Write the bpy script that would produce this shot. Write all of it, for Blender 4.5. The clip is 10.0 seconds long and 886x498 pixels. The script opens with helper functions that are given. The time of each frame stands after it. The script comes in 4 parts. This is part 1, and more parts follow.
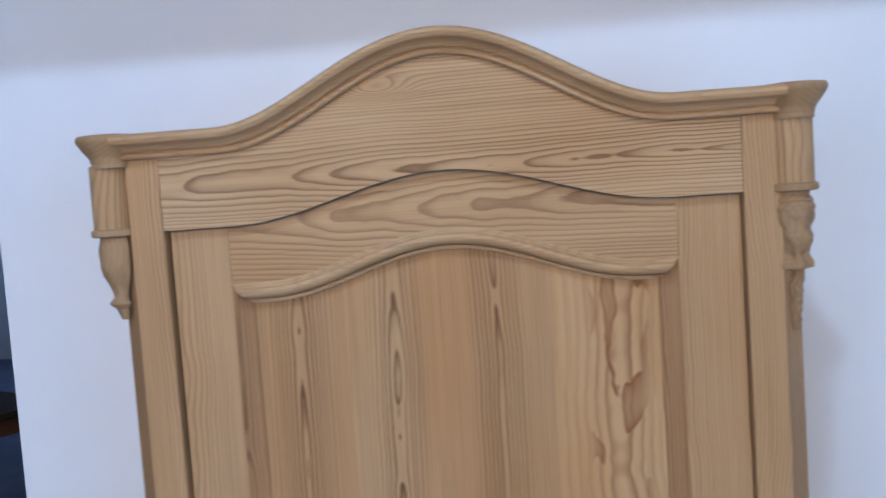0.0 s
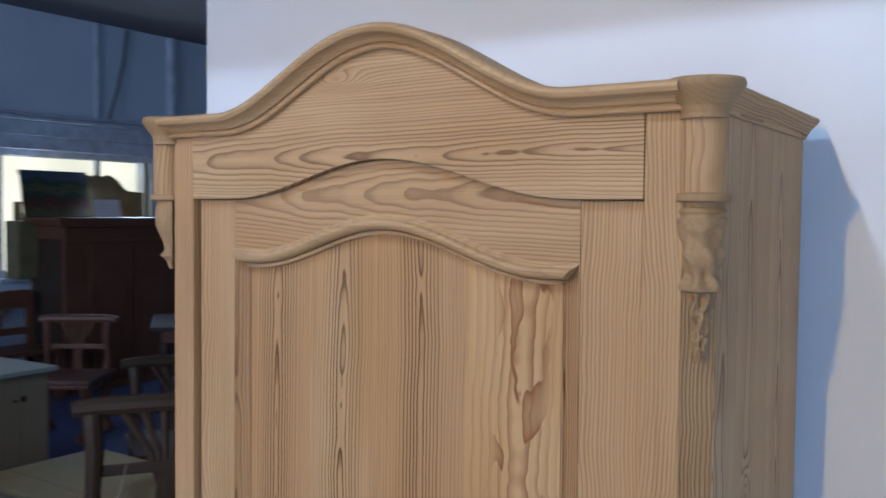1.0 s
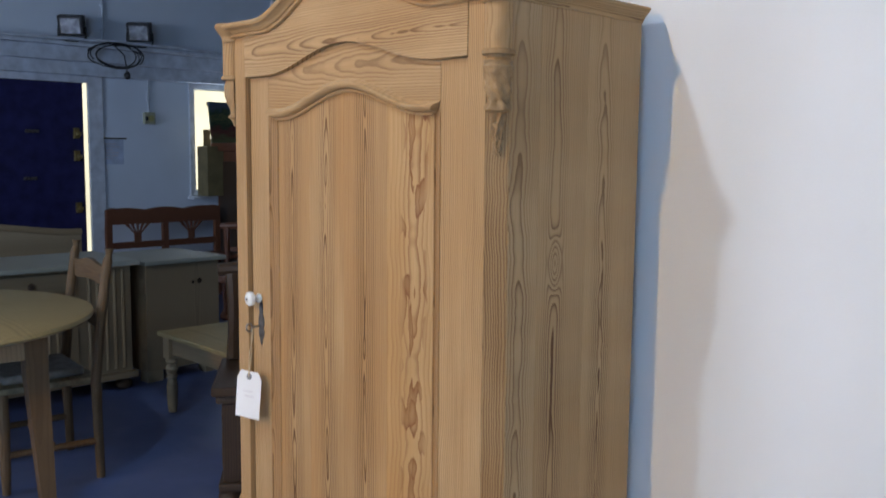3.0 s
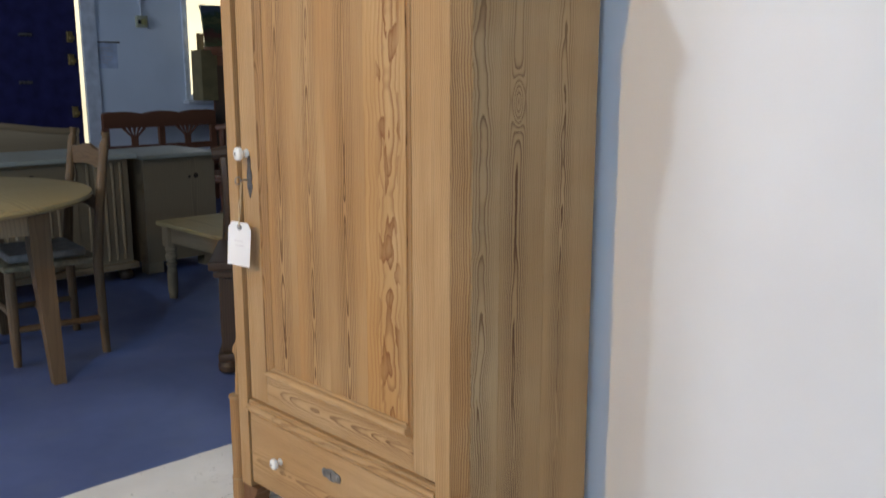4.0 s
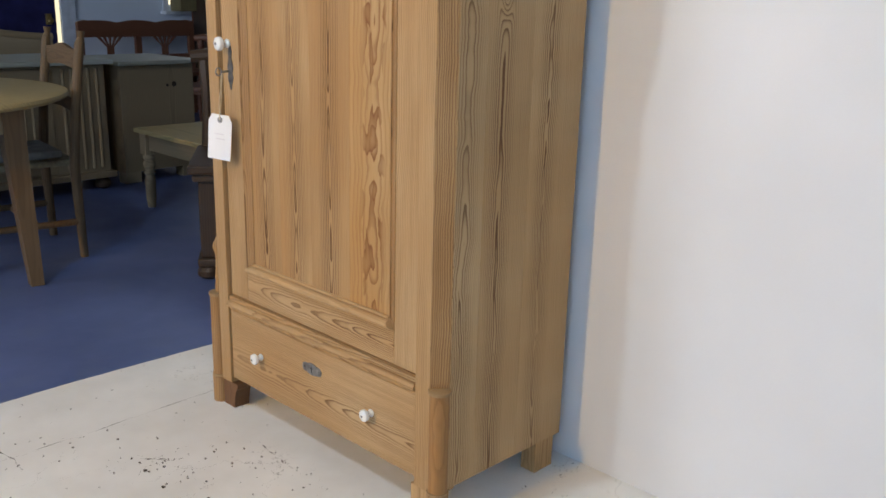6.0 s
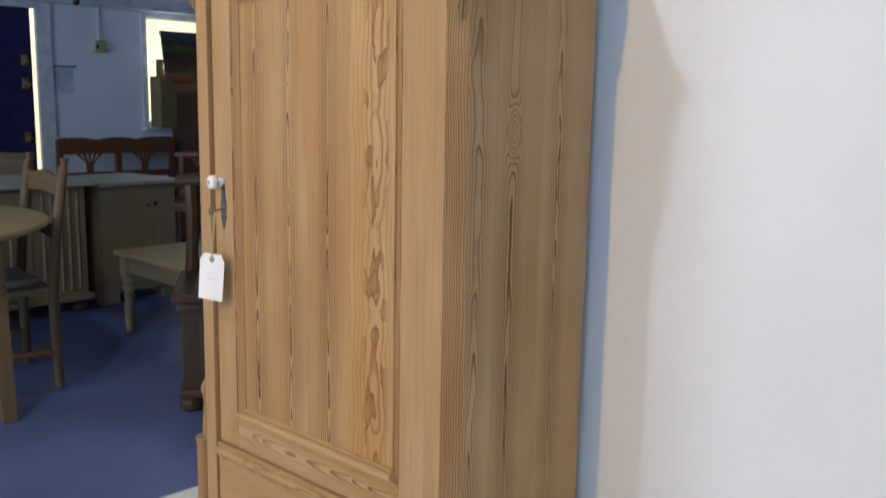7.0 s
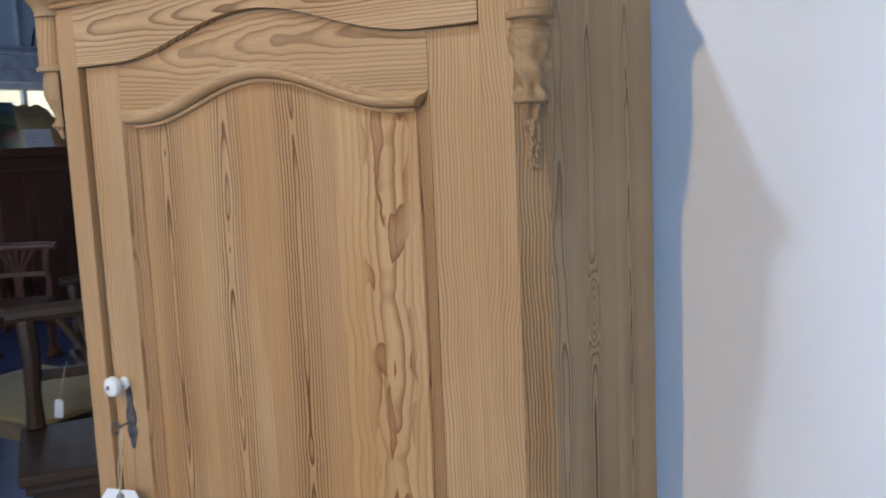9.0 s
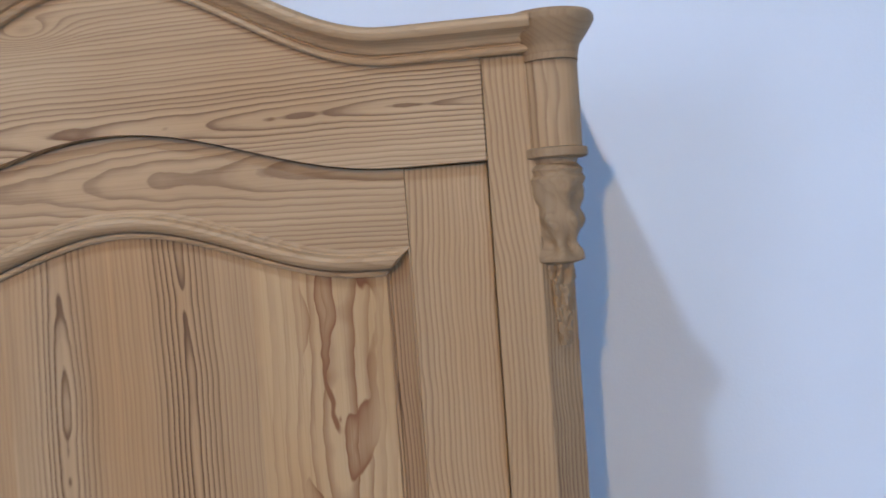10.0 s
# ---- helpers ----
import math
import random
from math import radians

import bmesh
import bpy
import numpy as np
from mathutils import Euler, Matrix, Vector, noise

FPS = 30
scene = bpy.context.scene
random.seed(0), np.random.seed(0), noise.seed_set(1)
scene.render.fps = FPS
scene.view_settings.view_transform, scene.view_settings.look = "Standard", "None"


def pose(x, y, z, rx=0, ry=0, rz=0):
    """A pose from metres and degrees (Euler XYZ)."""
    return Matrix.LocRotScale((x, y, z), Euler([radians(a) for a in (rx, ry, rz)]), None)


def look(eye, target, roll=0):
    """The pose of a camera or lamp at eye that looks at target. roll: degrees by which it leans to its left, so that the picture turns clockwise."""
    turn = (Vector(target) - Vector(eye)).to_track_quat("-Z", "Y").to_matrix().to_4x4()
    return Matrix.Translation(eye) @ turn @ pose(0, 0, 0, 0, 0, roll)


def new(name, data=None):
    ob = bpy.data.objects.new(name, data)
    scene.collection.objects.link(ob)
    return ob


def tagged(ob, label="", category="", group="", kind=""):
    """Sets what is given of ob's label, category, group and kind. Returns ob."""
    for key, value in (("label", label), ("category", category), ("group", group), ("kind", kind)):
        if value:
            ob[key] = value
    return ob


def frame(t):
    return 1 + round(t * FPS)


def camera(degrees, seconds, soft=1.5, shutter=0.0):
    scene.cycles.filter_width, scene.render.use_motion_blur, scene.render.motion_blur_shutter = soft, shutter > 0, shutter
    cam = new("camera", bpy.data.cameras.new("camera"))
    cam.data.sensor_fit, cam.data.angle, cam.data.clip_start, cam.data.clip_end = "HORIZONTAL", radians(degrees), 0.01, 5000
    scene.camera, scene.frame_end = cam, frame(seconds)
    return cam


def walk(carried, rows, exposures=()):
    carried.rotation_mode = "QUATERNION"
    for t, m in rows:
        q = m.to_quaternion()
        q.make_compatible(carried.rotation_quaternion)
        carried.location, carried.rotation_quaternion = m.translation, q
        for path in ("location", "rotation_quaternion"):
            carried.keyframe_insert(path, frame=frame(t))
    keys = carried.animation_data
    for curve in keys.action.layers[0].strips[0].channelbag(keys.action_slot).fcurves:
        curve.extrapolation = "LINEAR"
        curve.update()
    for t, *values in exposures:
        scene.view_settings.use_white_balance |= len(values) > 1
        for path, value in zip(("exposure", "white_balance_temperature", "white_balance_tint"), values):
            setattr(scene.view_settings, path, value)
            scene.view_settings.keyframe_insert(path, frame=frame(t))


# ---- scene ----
cam = camera(52.5, 10.0, soft=1.6, shutter=0.4)
PATH = [
    (0, (0.089, -1.232, 1.69), (-0.068, 0.757, 1.552), -4.0),
    (0.2, (0.265, -1.215, 1.67), (-0.079, 0.753, 1.563), -2.8),
    (0.5, (0.506, -1.174, 1.673), (-0.204, 0.692, 1.558), -1.8),
    (0.8, (0.698, -1.081, 1.642), (-0.262, 0.671, 1.556), 0.3),
    (1, (0.802, -1.033, 1.638), (-0.309, 0.627, 1.554), 0.6),
    (1.2, (0.926, -1.01, 1.632), (-0.324, 0.55, 1.562), 0.5),
    (1.5, (1.108, -1.027, 1.621), (-0.282, 0.408, 1.516), 1.2),
    (1.7, (1.208, -1.055, 1.611), (-0.178, 0.384, 1.506), 0.2),
    (2, (1.306, -1.118, 1.589), (-0.063, 0.337, 1.489), 0.2),
    (2.2, (1.366, -1.169, 1.547), (0.003, 0.291, 1.455), 0.3),
    (3.3, (1.722, -1.291, 1.431), (0.284, 0.075, 1.173), 0.3),
    (3.5, (1.763, -1.314, 1.392), (0.332, 0.055, 1.114), 0.2),
    (4, (1.803, -1.334, 1.31), (0.395, 0.032, 0.92), 0.0),
    (4.5, (1.808, -1.362, 1.261), (0.423, 0.001, 0.788), 0.7),
    (5, (1.814, -1.38, 1.215), (0.445, -0.022, 0.685), 0.8),
    (5.2, (1.813, -1.378, 1.202), (0.453, -0.023, 0.643), 0.6),
    (6.3, (1.781, -1.338, 1.232), (0.432, 0.047, 0.722), 1.9),
    (6.5, (1.76, -1.353, 1.234), (0.416, 0.06, 0.788), 2.0),
    (7, (1.677, -1.318, 1.3), (0.332, 0.126, 0.979), 1.0),
    (7.2, (1.638, -1.301, 1.323), (0.302, 0.163, 1.054), 0.5),
    (7.5, (1.544, -1.297, 1.378), (0.26, 0.219, 1.15), -0.6),
    (8, (1.402, -1.254, 1.437), (0.194, 0.323, 1.198), -2.1),
    (8.5, (1.177, -1.135, 1.482), (0.036, 0.487, 1.216), -3.5),
    (9, (0.967, -1.056, 1.512), (-0.055, 0.644, 1.257), -2.5),
    (9.2, (0.875, -1.032, 1.505), (-0.052, 0.728, 1.299), -1.7),
    (9.5, (0.727, -1.005, 1.568), (0.063, 0.879, 1.464), -2.3),
    (9.8, (0.582, -0.943, 1.607), (0.134, 1.004, 1.509), -4.3),
    (10, (0.465, -0.907, 1.596), (0.211, 1.076, 1.536), -4.2),
]
EXPOSURES = [(0.0, -0.64, 5800, 8), (1.0, -0.60, 6100, 8), (2.2, -0.50, 6700, 8), (3.5, -0.48, 7500, 7), (4.5, -0.34, 7950, 7), (6.3, -0.34, 7950, 7), (7.5, -0.38, 7250, 7), (8.5, -0.34, 6850, 8), (9.3, -0.58, 6250, 6), (10.0, -0.68, 5750, 8)]
walk(cam, [(t, look(eye, target, roll)) for t, eye, target, roll in PATH], EXPOSURES)

# ---- world and lights ----
world = bpy.data.worlds.new("world")
scene.world = world
world.use_nodes = True
wn = world.node_tree.nodes
sky = wn.new("ShaderNodeTexSky")
sky.sky_type, sky.sun_disc = "NISHITA", False
sky.sun_elevation, sky.sun_rotation = radians(35), radians(250)
world.node_tree.links.new(sky.outputs[0], wn["Background"].inputs[0])
wn["Background"].inputs[1].default_value = 0.12


def lamp(name, kind, m, energy, colour, **props):
    data = bpy.data.lights.new(name, kind)
    data.energy, data.color = energy, colour
    if kind == "AREA":
        data.shape, data.size, data.size_y = "RECTANGLE", props["size"], props["size_y"]
    elif kind == "SPOT":
        data.shadow_soft_size, data.spot_size, data.spot_blend = props["size"], radians(props["cone"]), props["blend"]
    else:
        data.shadow_soft_size = props["size"]
    ob = new(name, data)
    ob.matrix_world = m
    return ob


# a warm floodlight across the aisle, a cool strip light overhead, daylight from the shop front
lamp("flood_lamp_light", "SPOT", look((0.175, -3.75, 2.777), (0.70, 0.3, 0.55)), 325, (1.0, 0.655, 0.22), size=0.03, cone=90, blend=0.8)
lamp("strip_lamp_light", "AREA", look((-0.115, -1.74, 3.33), (0.3, 0.3, 0.7)), 50, (0.52, 0.70, 1.0), size=0.12, size_y=0.08)
lamp("shop_front_daylight", "AREA", look((3.2, -4.8, 1.85), (0.4, 0.0, 1.3)), 132, (0.31, 0.55, 1.0), size=2.6, size_y=2.0)
lamp("back_window_daylight", "AREA", look((-6.80, 4.20, 1.75), (0.0, 2.6, 0.4)), 36, (0.55, 0.71, 1.0), size=1.4, size_y=0.7)
lamp("side_window_daylight", "AREA", look((-6.80, 6.66, 1.55), (-3.0, 4.4, 0.6)), 36, (0.62, 0.76, 1.0), size=1.3, size_y=0.8)
# fill lamp without a known source, added to brighten far wall and furniture
lamp("showroom_fill", "AREA", look((-3.2, -5.6, 2.0), (-6.2, 2.2, 1.2)), 255, (0.58, 0.71, 1.0), size=2.6, size_y=1.8)


# ---- materials ----
class Net:
    """A small writer of node materials."""

    def __init__(self, name):
        self.mat = bpy.data.materials.new(name)
        self.mat.use_nodes = True
        self.nodes, self.links = self.mat.node_tree.nodes, self.mat.node_tree.links
        self.bsdf = self.nodes["Principled BSDF"]

    def put(self, socket, value):
        if isinstance(value, bpy.types.NodeSocket):
            self.links.new(value, socket)
        else:
            socket.default_value = value

    def math(self, op, a, b=0.0, c=0.0):
        n = self.nodes.new("ShaderNodeMath")
        n.operation = op
        for i, v in enumerate((a, b, c)):
            self.put(n.inputs[i], v)
        return n.outputs[0]

    def vec(self, x, y, z):
        n = self.nodes.new("ShaderNodeCombineXYZ")
        for i, v in enumerate((x, y, z)):
            self.put(n.inputs[i], v)
        return n.outputs[0]

    def place(self):
        n = self.nodes.new("ShaderNodeTexCoord")
        s = self.nodes.new("ShaderNodeSeparateXYZ")
        self.links.new(n.outputs["Object"], s.inputs[0])
        return n.outputs["Object"], s.outputs

    def seed(self):
        return self.nodes.new("ShaderNodeObjectInfo").outputs["Random"]

    def noise(self, vector, scale=1.0, detail=2.0, rough=0.5):
        n = self.nodes.new("ShaderNodeTexNoise")
        self.put(n.inputs["Vector"], vector)
        n.inputs["Scale"].default_value, n.inputs["Detail"].default_value, n.inputs["Roughness"].default_value = scale, detail, rough
        return n.outputs["Fac"]

    def ramp(self, fac, stops):
        n = self.nodes.new("ShaderNodeValToRGB")
        self.put(n.inputs[0], fac)
        e = n.color_ramp.elements
        while len(e) < len(stops):
            e.new(0.5)
        for el, (p, c) in zip(e, stops):
            el.position, el.color = p, (*c, 1) if isinstance(c, tuple) else (c, c, c, 1)
        return n.outputs[0]

    def mix(self, fac, a, b, kind="MIX"):
        n = self.nodes.new("ShaderNodeMix")
        n.data_type, n.blend_type = "RGBA", kind
        for i, v in ((0, fac), (6, a), (7, b)):
            if isinstance(v, tuple):
                v = (*v, 1)
            self.put(n.inputs[i], v)
        return n.outputs[2]

    def bump(self, height, strength, distance):
        n = self.nodes.new("ShaderNodeBump")
        n.inputs["Strength"].default_value, n.inputs["Distance"].default_value = strength, distance
        self.put(n.inputs["Height"], height)
        self.links.new(n.outputs[0], self.bsdf.inputs["Normal"])

    def done(self, colour, rough, metal=0.0, spec=0.5):
        self.put(self.bsdf.inputs["Base Color"], colour if not isinstance(colour, tuple) else (*colour, 1))
        self.put(self.bsdf.inputs["Roughness"], rough)
        self.bsdf.inputs["Metallic"].default_value = metal
        self.bsdf.inputs["Specular IOR Level"].default_value = spec
        return self.mat


def timber(name, grain, pale, mid, dark, spacing=0.0050, wob=0.017, rough=0.6, relief=0.6, contrast=1.0, spec=0.3, freq=1.0, jag=0.35, far=0.5, sharp=True, amber=0.5, lobe=0.13, tilt=(0.0, 0.0), patch=0.0, knot=None):
    """Sawn timber as a solid: growth rings round the piece's own origin, along its grain axis."""
    n = Net(name)
    _, xyz = n.place()
    v, a, b = {"z": (xyz[2], xyz[0], xyz[1]), "x": (xyz[0], xyz[2], xyz[1]), "y": (xyz[1], xyz[2], xyz[0])}[grain]
    s = n.math("MULTIPLY", n.seed(), 37.0)
    slow = n.vec(n.math("MULTIPLY", a, 1.2), n.math("MULTIPLY", v, 1.9 * freq), s)
    quick = n.vec(n.math("MULTIPLY", a, 16.0), n.math("MULTIPLY", v, 10.0 * freq), n.math("ADD", s, 5.3))
    tooth = n.vec(n.math("MULTIPLY", a, 85.0), n.math("MULTIPLY", v, 40.0), n.math("ADD", s, 9.1))
    other = n.vec(n.math("MULTIPLY", v, 3.1 * freq), n.math("ADD", s, 11.7), n.math("MULTIPLY", a, 2.0))

    def shake(vector, amount, detail=2):
        return n.math("MULTIPLY", n.math("SUBTRACT", n.noise(vector, 1, detail), 0.5), amount)

    a2, b2 = n.math("ADD", a, shake(slow, wob * 1.3)), n.math("ADD", b, shake(other, wob * 2.6, 3))
    a2, b2 = n.math("MULTIPLY_ADD", v, tilt[0], a2), n.math("MULTIPLY_ADD", v, tilt[1], b2)
    r0 = n.math("SQRT", n.math("ADD", n.math("MULTIPLY", a2, a2), n.math("MULTIPLY", b2, b2)))
    r = n.math("ADD", n.math("ADD", r0, shake(quick, wob * lobe)), shake(tooth, 0.0030 * jag))
    if knot:
        across, v0, c0, amount, tall, wide = knot
        dv, dc = n.math("DIVIDE", n.math("SUBTRACT", v, v0), tall), n.math("DIVIDE", n.math("SUBTRACT", {"a": a, "b": b}[across], c0), wide)
        near_knot = n.math("EXPONENT", n.math("MULTIPLY", n.math("ADD", n.math("MULTIPLY", dv, dv), n.math("MULTIPLY", dc, dc)), -1.0))
        r = n.math("MULTIPLY_ADD", near_knot, amount, r)
    years = n.noise(n.vec(n.math("MULTIPLY", r, 0.26 / spacing), s, 0.0), 1, 1)
    phase = n.math("ADD", n.math("DIVIDE", r, spacing), n.math("MULTIPLY", years, 1.5))
    ring = n.math("FRACT", phase)
    if sharp:
        late = n.ramp(ring, [(0.0, 0.05), (0.34, 0.03), (0.62, 0.34), (0.80, 0.86), (0.93, 1.0), (1.0, 0.05)])
    else:
        late = n.ramp(ring, [(0.0, 0.10), (0.05, 0.0), (0.52, 0.04), (0.70, 0.42), (0.90, 0.80), (0.955, 1.0), (1.0, 0.10)])
    fade = n.ramp(n.noise(n.vec(n.math("MULTIPLY", a, 26.0), n.math("MULTIPLY", v, 1.6), n.math("ADD", s, 2.0)), 1, 3), [(0.30, 0.55), (0.60, 1.0)])
    near = n.ramp(n.math("MULTIPLY", r0, 10.0), [(0.10, 1.0), (0.22, 0.85), (0.48, far)])
    late = n.math("MULTIPLY", n.math("MULTIPLY", n.math("MULTIPLY", late, fade), near), contrast)
    if patch:
        stain = n.noise(n.vec(n.math("MULTIPLY", n.math("ADD", a, shake(quick, 0.03)), 34.0), n.math("MULTIPLY", v, 8.5), n.math("ADD", s, 15.0)), 1, 1)
        stain = n.math("MULTIPLY", n.ramp(stain, [(0.535, 0.0), (0.555, 1.0), (0.60, 0.72), (0.70, 0.45)]), n.ramp(n.math("MULTIPLY", r0, 10.0), [(0.30, patch), (0.48, 0.0)]))
        late = n.math("MAXIMUM", late, stain)
    fibre = n.noise(n.vec(n.math("MULTIPLY", a, 520.0), n.math("MULTIPLY", b, 520.0), n.math("MULTIPLY", v, 7.0)), 1, 3)
    streak = n.noise(n.vec(n.math("MULTIPLY", a, 90.0), n.math("ADD", s, 3.0), n.math("MULTIPLY", v, 1.6)), 1, 3)
    blotch = n.noise(n.vec(n.math("MULTIPLY", a, 8.0), n.math("MULTIPLY", v, 2.6), n.math("ADD", s, 8.0)), 1, 4)
    warm = n.noise(n.vec(n.math("MULTIPLY", a, 5.0), n.math("MULTIPLY", v, 1.1), n.math("ADD", s, 21.0)), 1, 2)
    base = n.mix(n.ramp(blotch, [(0.34, 0.0), (0.66, 1.0)]), pale, mid)
    base = n.mix(n.math("MULTIPLY", n.ramp(warm, [(0.42, 0.0), (0.66, 1.0)]), amber), base, (mid[0] * 1.06, mid[1] * 0.93, mid[2] * 0.76))
    base = n.mix(n.math("MULTIPLY", n.ramp(streak, [(0.42, 0.0), (0.72, 1.0)]), 0.20), base, dark)
    base = n.mix(n.math("MULTIPLY", n.seed(), 0.45), base, (mid[0] * 0.95, mid[1] * 0.90, mid[2] * 0.84))
    col = n.mix(late, base, dark)
    col = n.mix(n.ramp(fibre, [(0.52, 0.0), (0.88, 0.34)]), col, dark)
    n.bump(n.math("ADD", n.math("MULTIPLY", late, 0.55), n.math("MULTIPLY", fibre, 0.45)), relief, 0.0013)
    return n.done(col, n.math("ADD", n.math("MULTIPLY", fibre, 0.2), rough - 0.1), spec=spec)


PINE = ((0.575, 0.388, 0.205), (0.460, 0.282, 0.132), (0.140, 0.058, 0.019))
pine_panel = timber("pine_panel_board", "z", (0.530, 0.342, 0.170), (0.435, 0.258, 0.116), (0.130, 0.058, 0.019), spacing=0.0060, wob=0.014, freq=1.6, far=0.24, contrast=1.3, amber=0.9, tilt=(0.0, 0.022))
pine_knotted = timber("pine_knotted_side_board", "z", *PINE, spacing=0.0060, wob=0.016, freq=1.3, far=0.26, contrast=1.2, amber=0.4, lobe=0.2, tilt=(0.020, 0.0), knot=("b", 0.46, 0.002, 0.034, 0.055, 0.017))
pine_crest = timber("pine_crest_board", "x", *PINE, spacing=0.0050, wob=0.007, freq=1.6, far=0.5, contrast=1.15, lobe=0.35, tilt=(0.0, 0.045), knot=("a", -0.135, 0.112, 0.026, 0.050, 0.016))
pine_flank = timber("pine_side_board", "z", *PINE, spacing=0.0060, wob=0.022, freq=1.6, far=0.24, contrast=1.2, amber=0.4, lobe=0.28, tilt=(0.026, 0.0))
pine_up = timber("pine_upright", "z", *PINE)
pine_across = timber("pine_across", "x", *PINE, spacing=0.0050, wob=0.007, freq=1.6, far=0.5, contrast=1.15, lobe=0.35, tilt=(0.0, 0.045))
pine_rift = timber("pine_straight_grain", "z", *PINE, spacing=0.0044, wob=0.02, far=0.60, contrast=0.85)
pine_mould = timber("pine_moulding", "x", *PINE, spacing=0.005, contrast=0.5)
pine_mould_up = timber("pine_moulding_upright", "z", (0.470, 0.285, 0.135), (0.370, 0.205, 0.088), (0.120, 0.048, 0.016), spacing=0.005, contrast=0.9, amber=1.0)
pine_corner = timber("pine_rough_corner", "z", (0.540, 0.350, 0.175), (0.410, 0.235, 0.102), (0.120, 0.046, 0.015), spacing=0.0055, wob=0.010, freq=1.6, jag=0.8, far=0.8, contrast=1.0, relief=1.0, lobe=0.4)
pine_side = timber("pine_side_cornice", "y", *PINE)
pine_heart = timber("pine_heartwood", "z", (0.540, 0.350, 0.168), (0.460, 0.272, 0.112), (0.205, 0.070, 0.018), spacing=0.0150, wob=0.040, freq=1.6, jag=0.8, far=0.35, sharp=False, amber=0.9, contrast=1.1, lobe=0.25, tilt=(0.0, 0.02), patch=0.95)
pine_carved = timber("pine_carved", "z", (0.440, 0.295, 0.155), (0.330, 0.205, 0.100), (0.150, 0.075, 0.032), spacing=0.004, contrast=0.45)
pine_burnt = timber("pine_stained_foot", "z", (0.230, 0.110, 0.050), (0.160, 0.075, 0.035), (0.080, 0.035, 0.016))
OLD = ((0.440, 0.330, 0.205), (0.340, 0.250, 0.150), (0.140, 0.092, 0.052))
old_up = timber("old_pine_upright", "z", *OLD, spacing=0.009, contrast=0.8)
old_across = timber("old_pine_across", "x", *OLD, spacing=0.009, contrast=0.8)
WORN = ((0.235, 0.150, 0.080), (0.175, 0.106, 0.054), (0.078, 0.042, 0.020))
worn_up = timber("dark_old_pine_upright", "z", *WORN, spacing=0.009, contrast=0.8)
worn_across = timber("dark_old_pine_across", "x", *WORN, spacing=0.009, contrast=0.8)
scrub = timber("scrubbed_table_top", "x", (0.60, 0.49, 0.25), (0.50, 0.39, 0.19), (0.18, 0.13, 0.07), spacing=0.012, rough=0.62, contrast=0.7)
grey_top = timber("worn_grey_top", "y", (0.50, 0.51, 0.44), (0.41, 0.41, 0.34), (0.2, 0.18, 0.14), spacing=0.012, rough=0.5, contrast=0.5)
walnut = timber("dark_brown_wood", "z", (0.088, 0.056, 0.035), (0.062, 0.038, 0.024), (0.026, 0.015, 0.010), spacing=0.008, rough=0.4)
walnut_across = timber("dark_brown_wood_across", "x", (0.088, 0.056, 0.035), (0.062, 0.038, 0.024), (0.026, 0.015, 0.010), spacing=0.008, rough=0.5)
mahogany = timber("red_brown_wood", "z", (0.230, 0.098, 0.056), (0.170, 0.068, 0.038), (0.070, 0.026, 0.015), spacing=0.008, rough=0.42)
mahogany_across = timber("red_brown_wood_across", "x", (0.230, 0.098, 0.056), (0.170, 0.068, 0.038), (0.070, 0.026, 0.015), spacing=0.008, rough=0.42)


def plain(name, colour, rough, metal=0.0, vary=0.12, scale=9.0, relief=0.1, spec=0.5):
    """Paint, metal, card: one colour, broken by soft stains and a fine grain."""
    n = Net(name)
    co, _ = n.place()
    big, fine = n.noise(co, scale, 3), n.noise(co, scale * 23, 2)
    worn = tuple(c * (1 - 2.2 * vary) for c in colour)
    lift = tuple(min(1.0, c * (1 + vary)) for c in colour)
    col = n.mix(n.ramp(big, [(0.3, 0.0), (0.7, 1.0)]), worn, lift)
    col = n.mix(n.math("MULTIPLY", fine, 0.18), col, colour)
    n.bump(n.math("ADD", big, n.math("MULTIPLY", fine, 0.5)), relief, 0.002)
    return n.done(col, n.math("ADD", n.math("MULTIPLY", fine, 0.15), rough - 0.07), metal, spec)


def plaster_wall(name, colour, streak=0.5):
    """Roller-painted plaster: orange-peel relief and faint grey bruises."""
    n = Net(name)
    co, xyz = n.place()
    peel, broad = n.noise(co, 240, 2), n.noise(co, 2.3, 4)
    smear = n.noise(n.vec(n.math("MULTIPLY", xyz[0], 2.0), n.math("MULTIPLY", xyz[1], 2.0), n.math("MULTIPLY", xyz[2], 0.7)), 1, 3)
    col = n.mix(n.ramp(broad, [(0.35, 0.0), (0.7, 1.0)]), tuple(c * 0.94 for c in colour), colour)
    col = n.mix(n.math("MULTIPLY", n.ramp(smear, [(0.58, 0.0), (0.75, 1.0)]), 0.14 * streak), col, tuple(c * 0.7 for c in colour))
    n.bump(n.math("ADD", n.math("MULTIPLY", peel, 0.25), broad), 0.25, 0.004)
    return n.done(col, 0.72, spec=0.3)


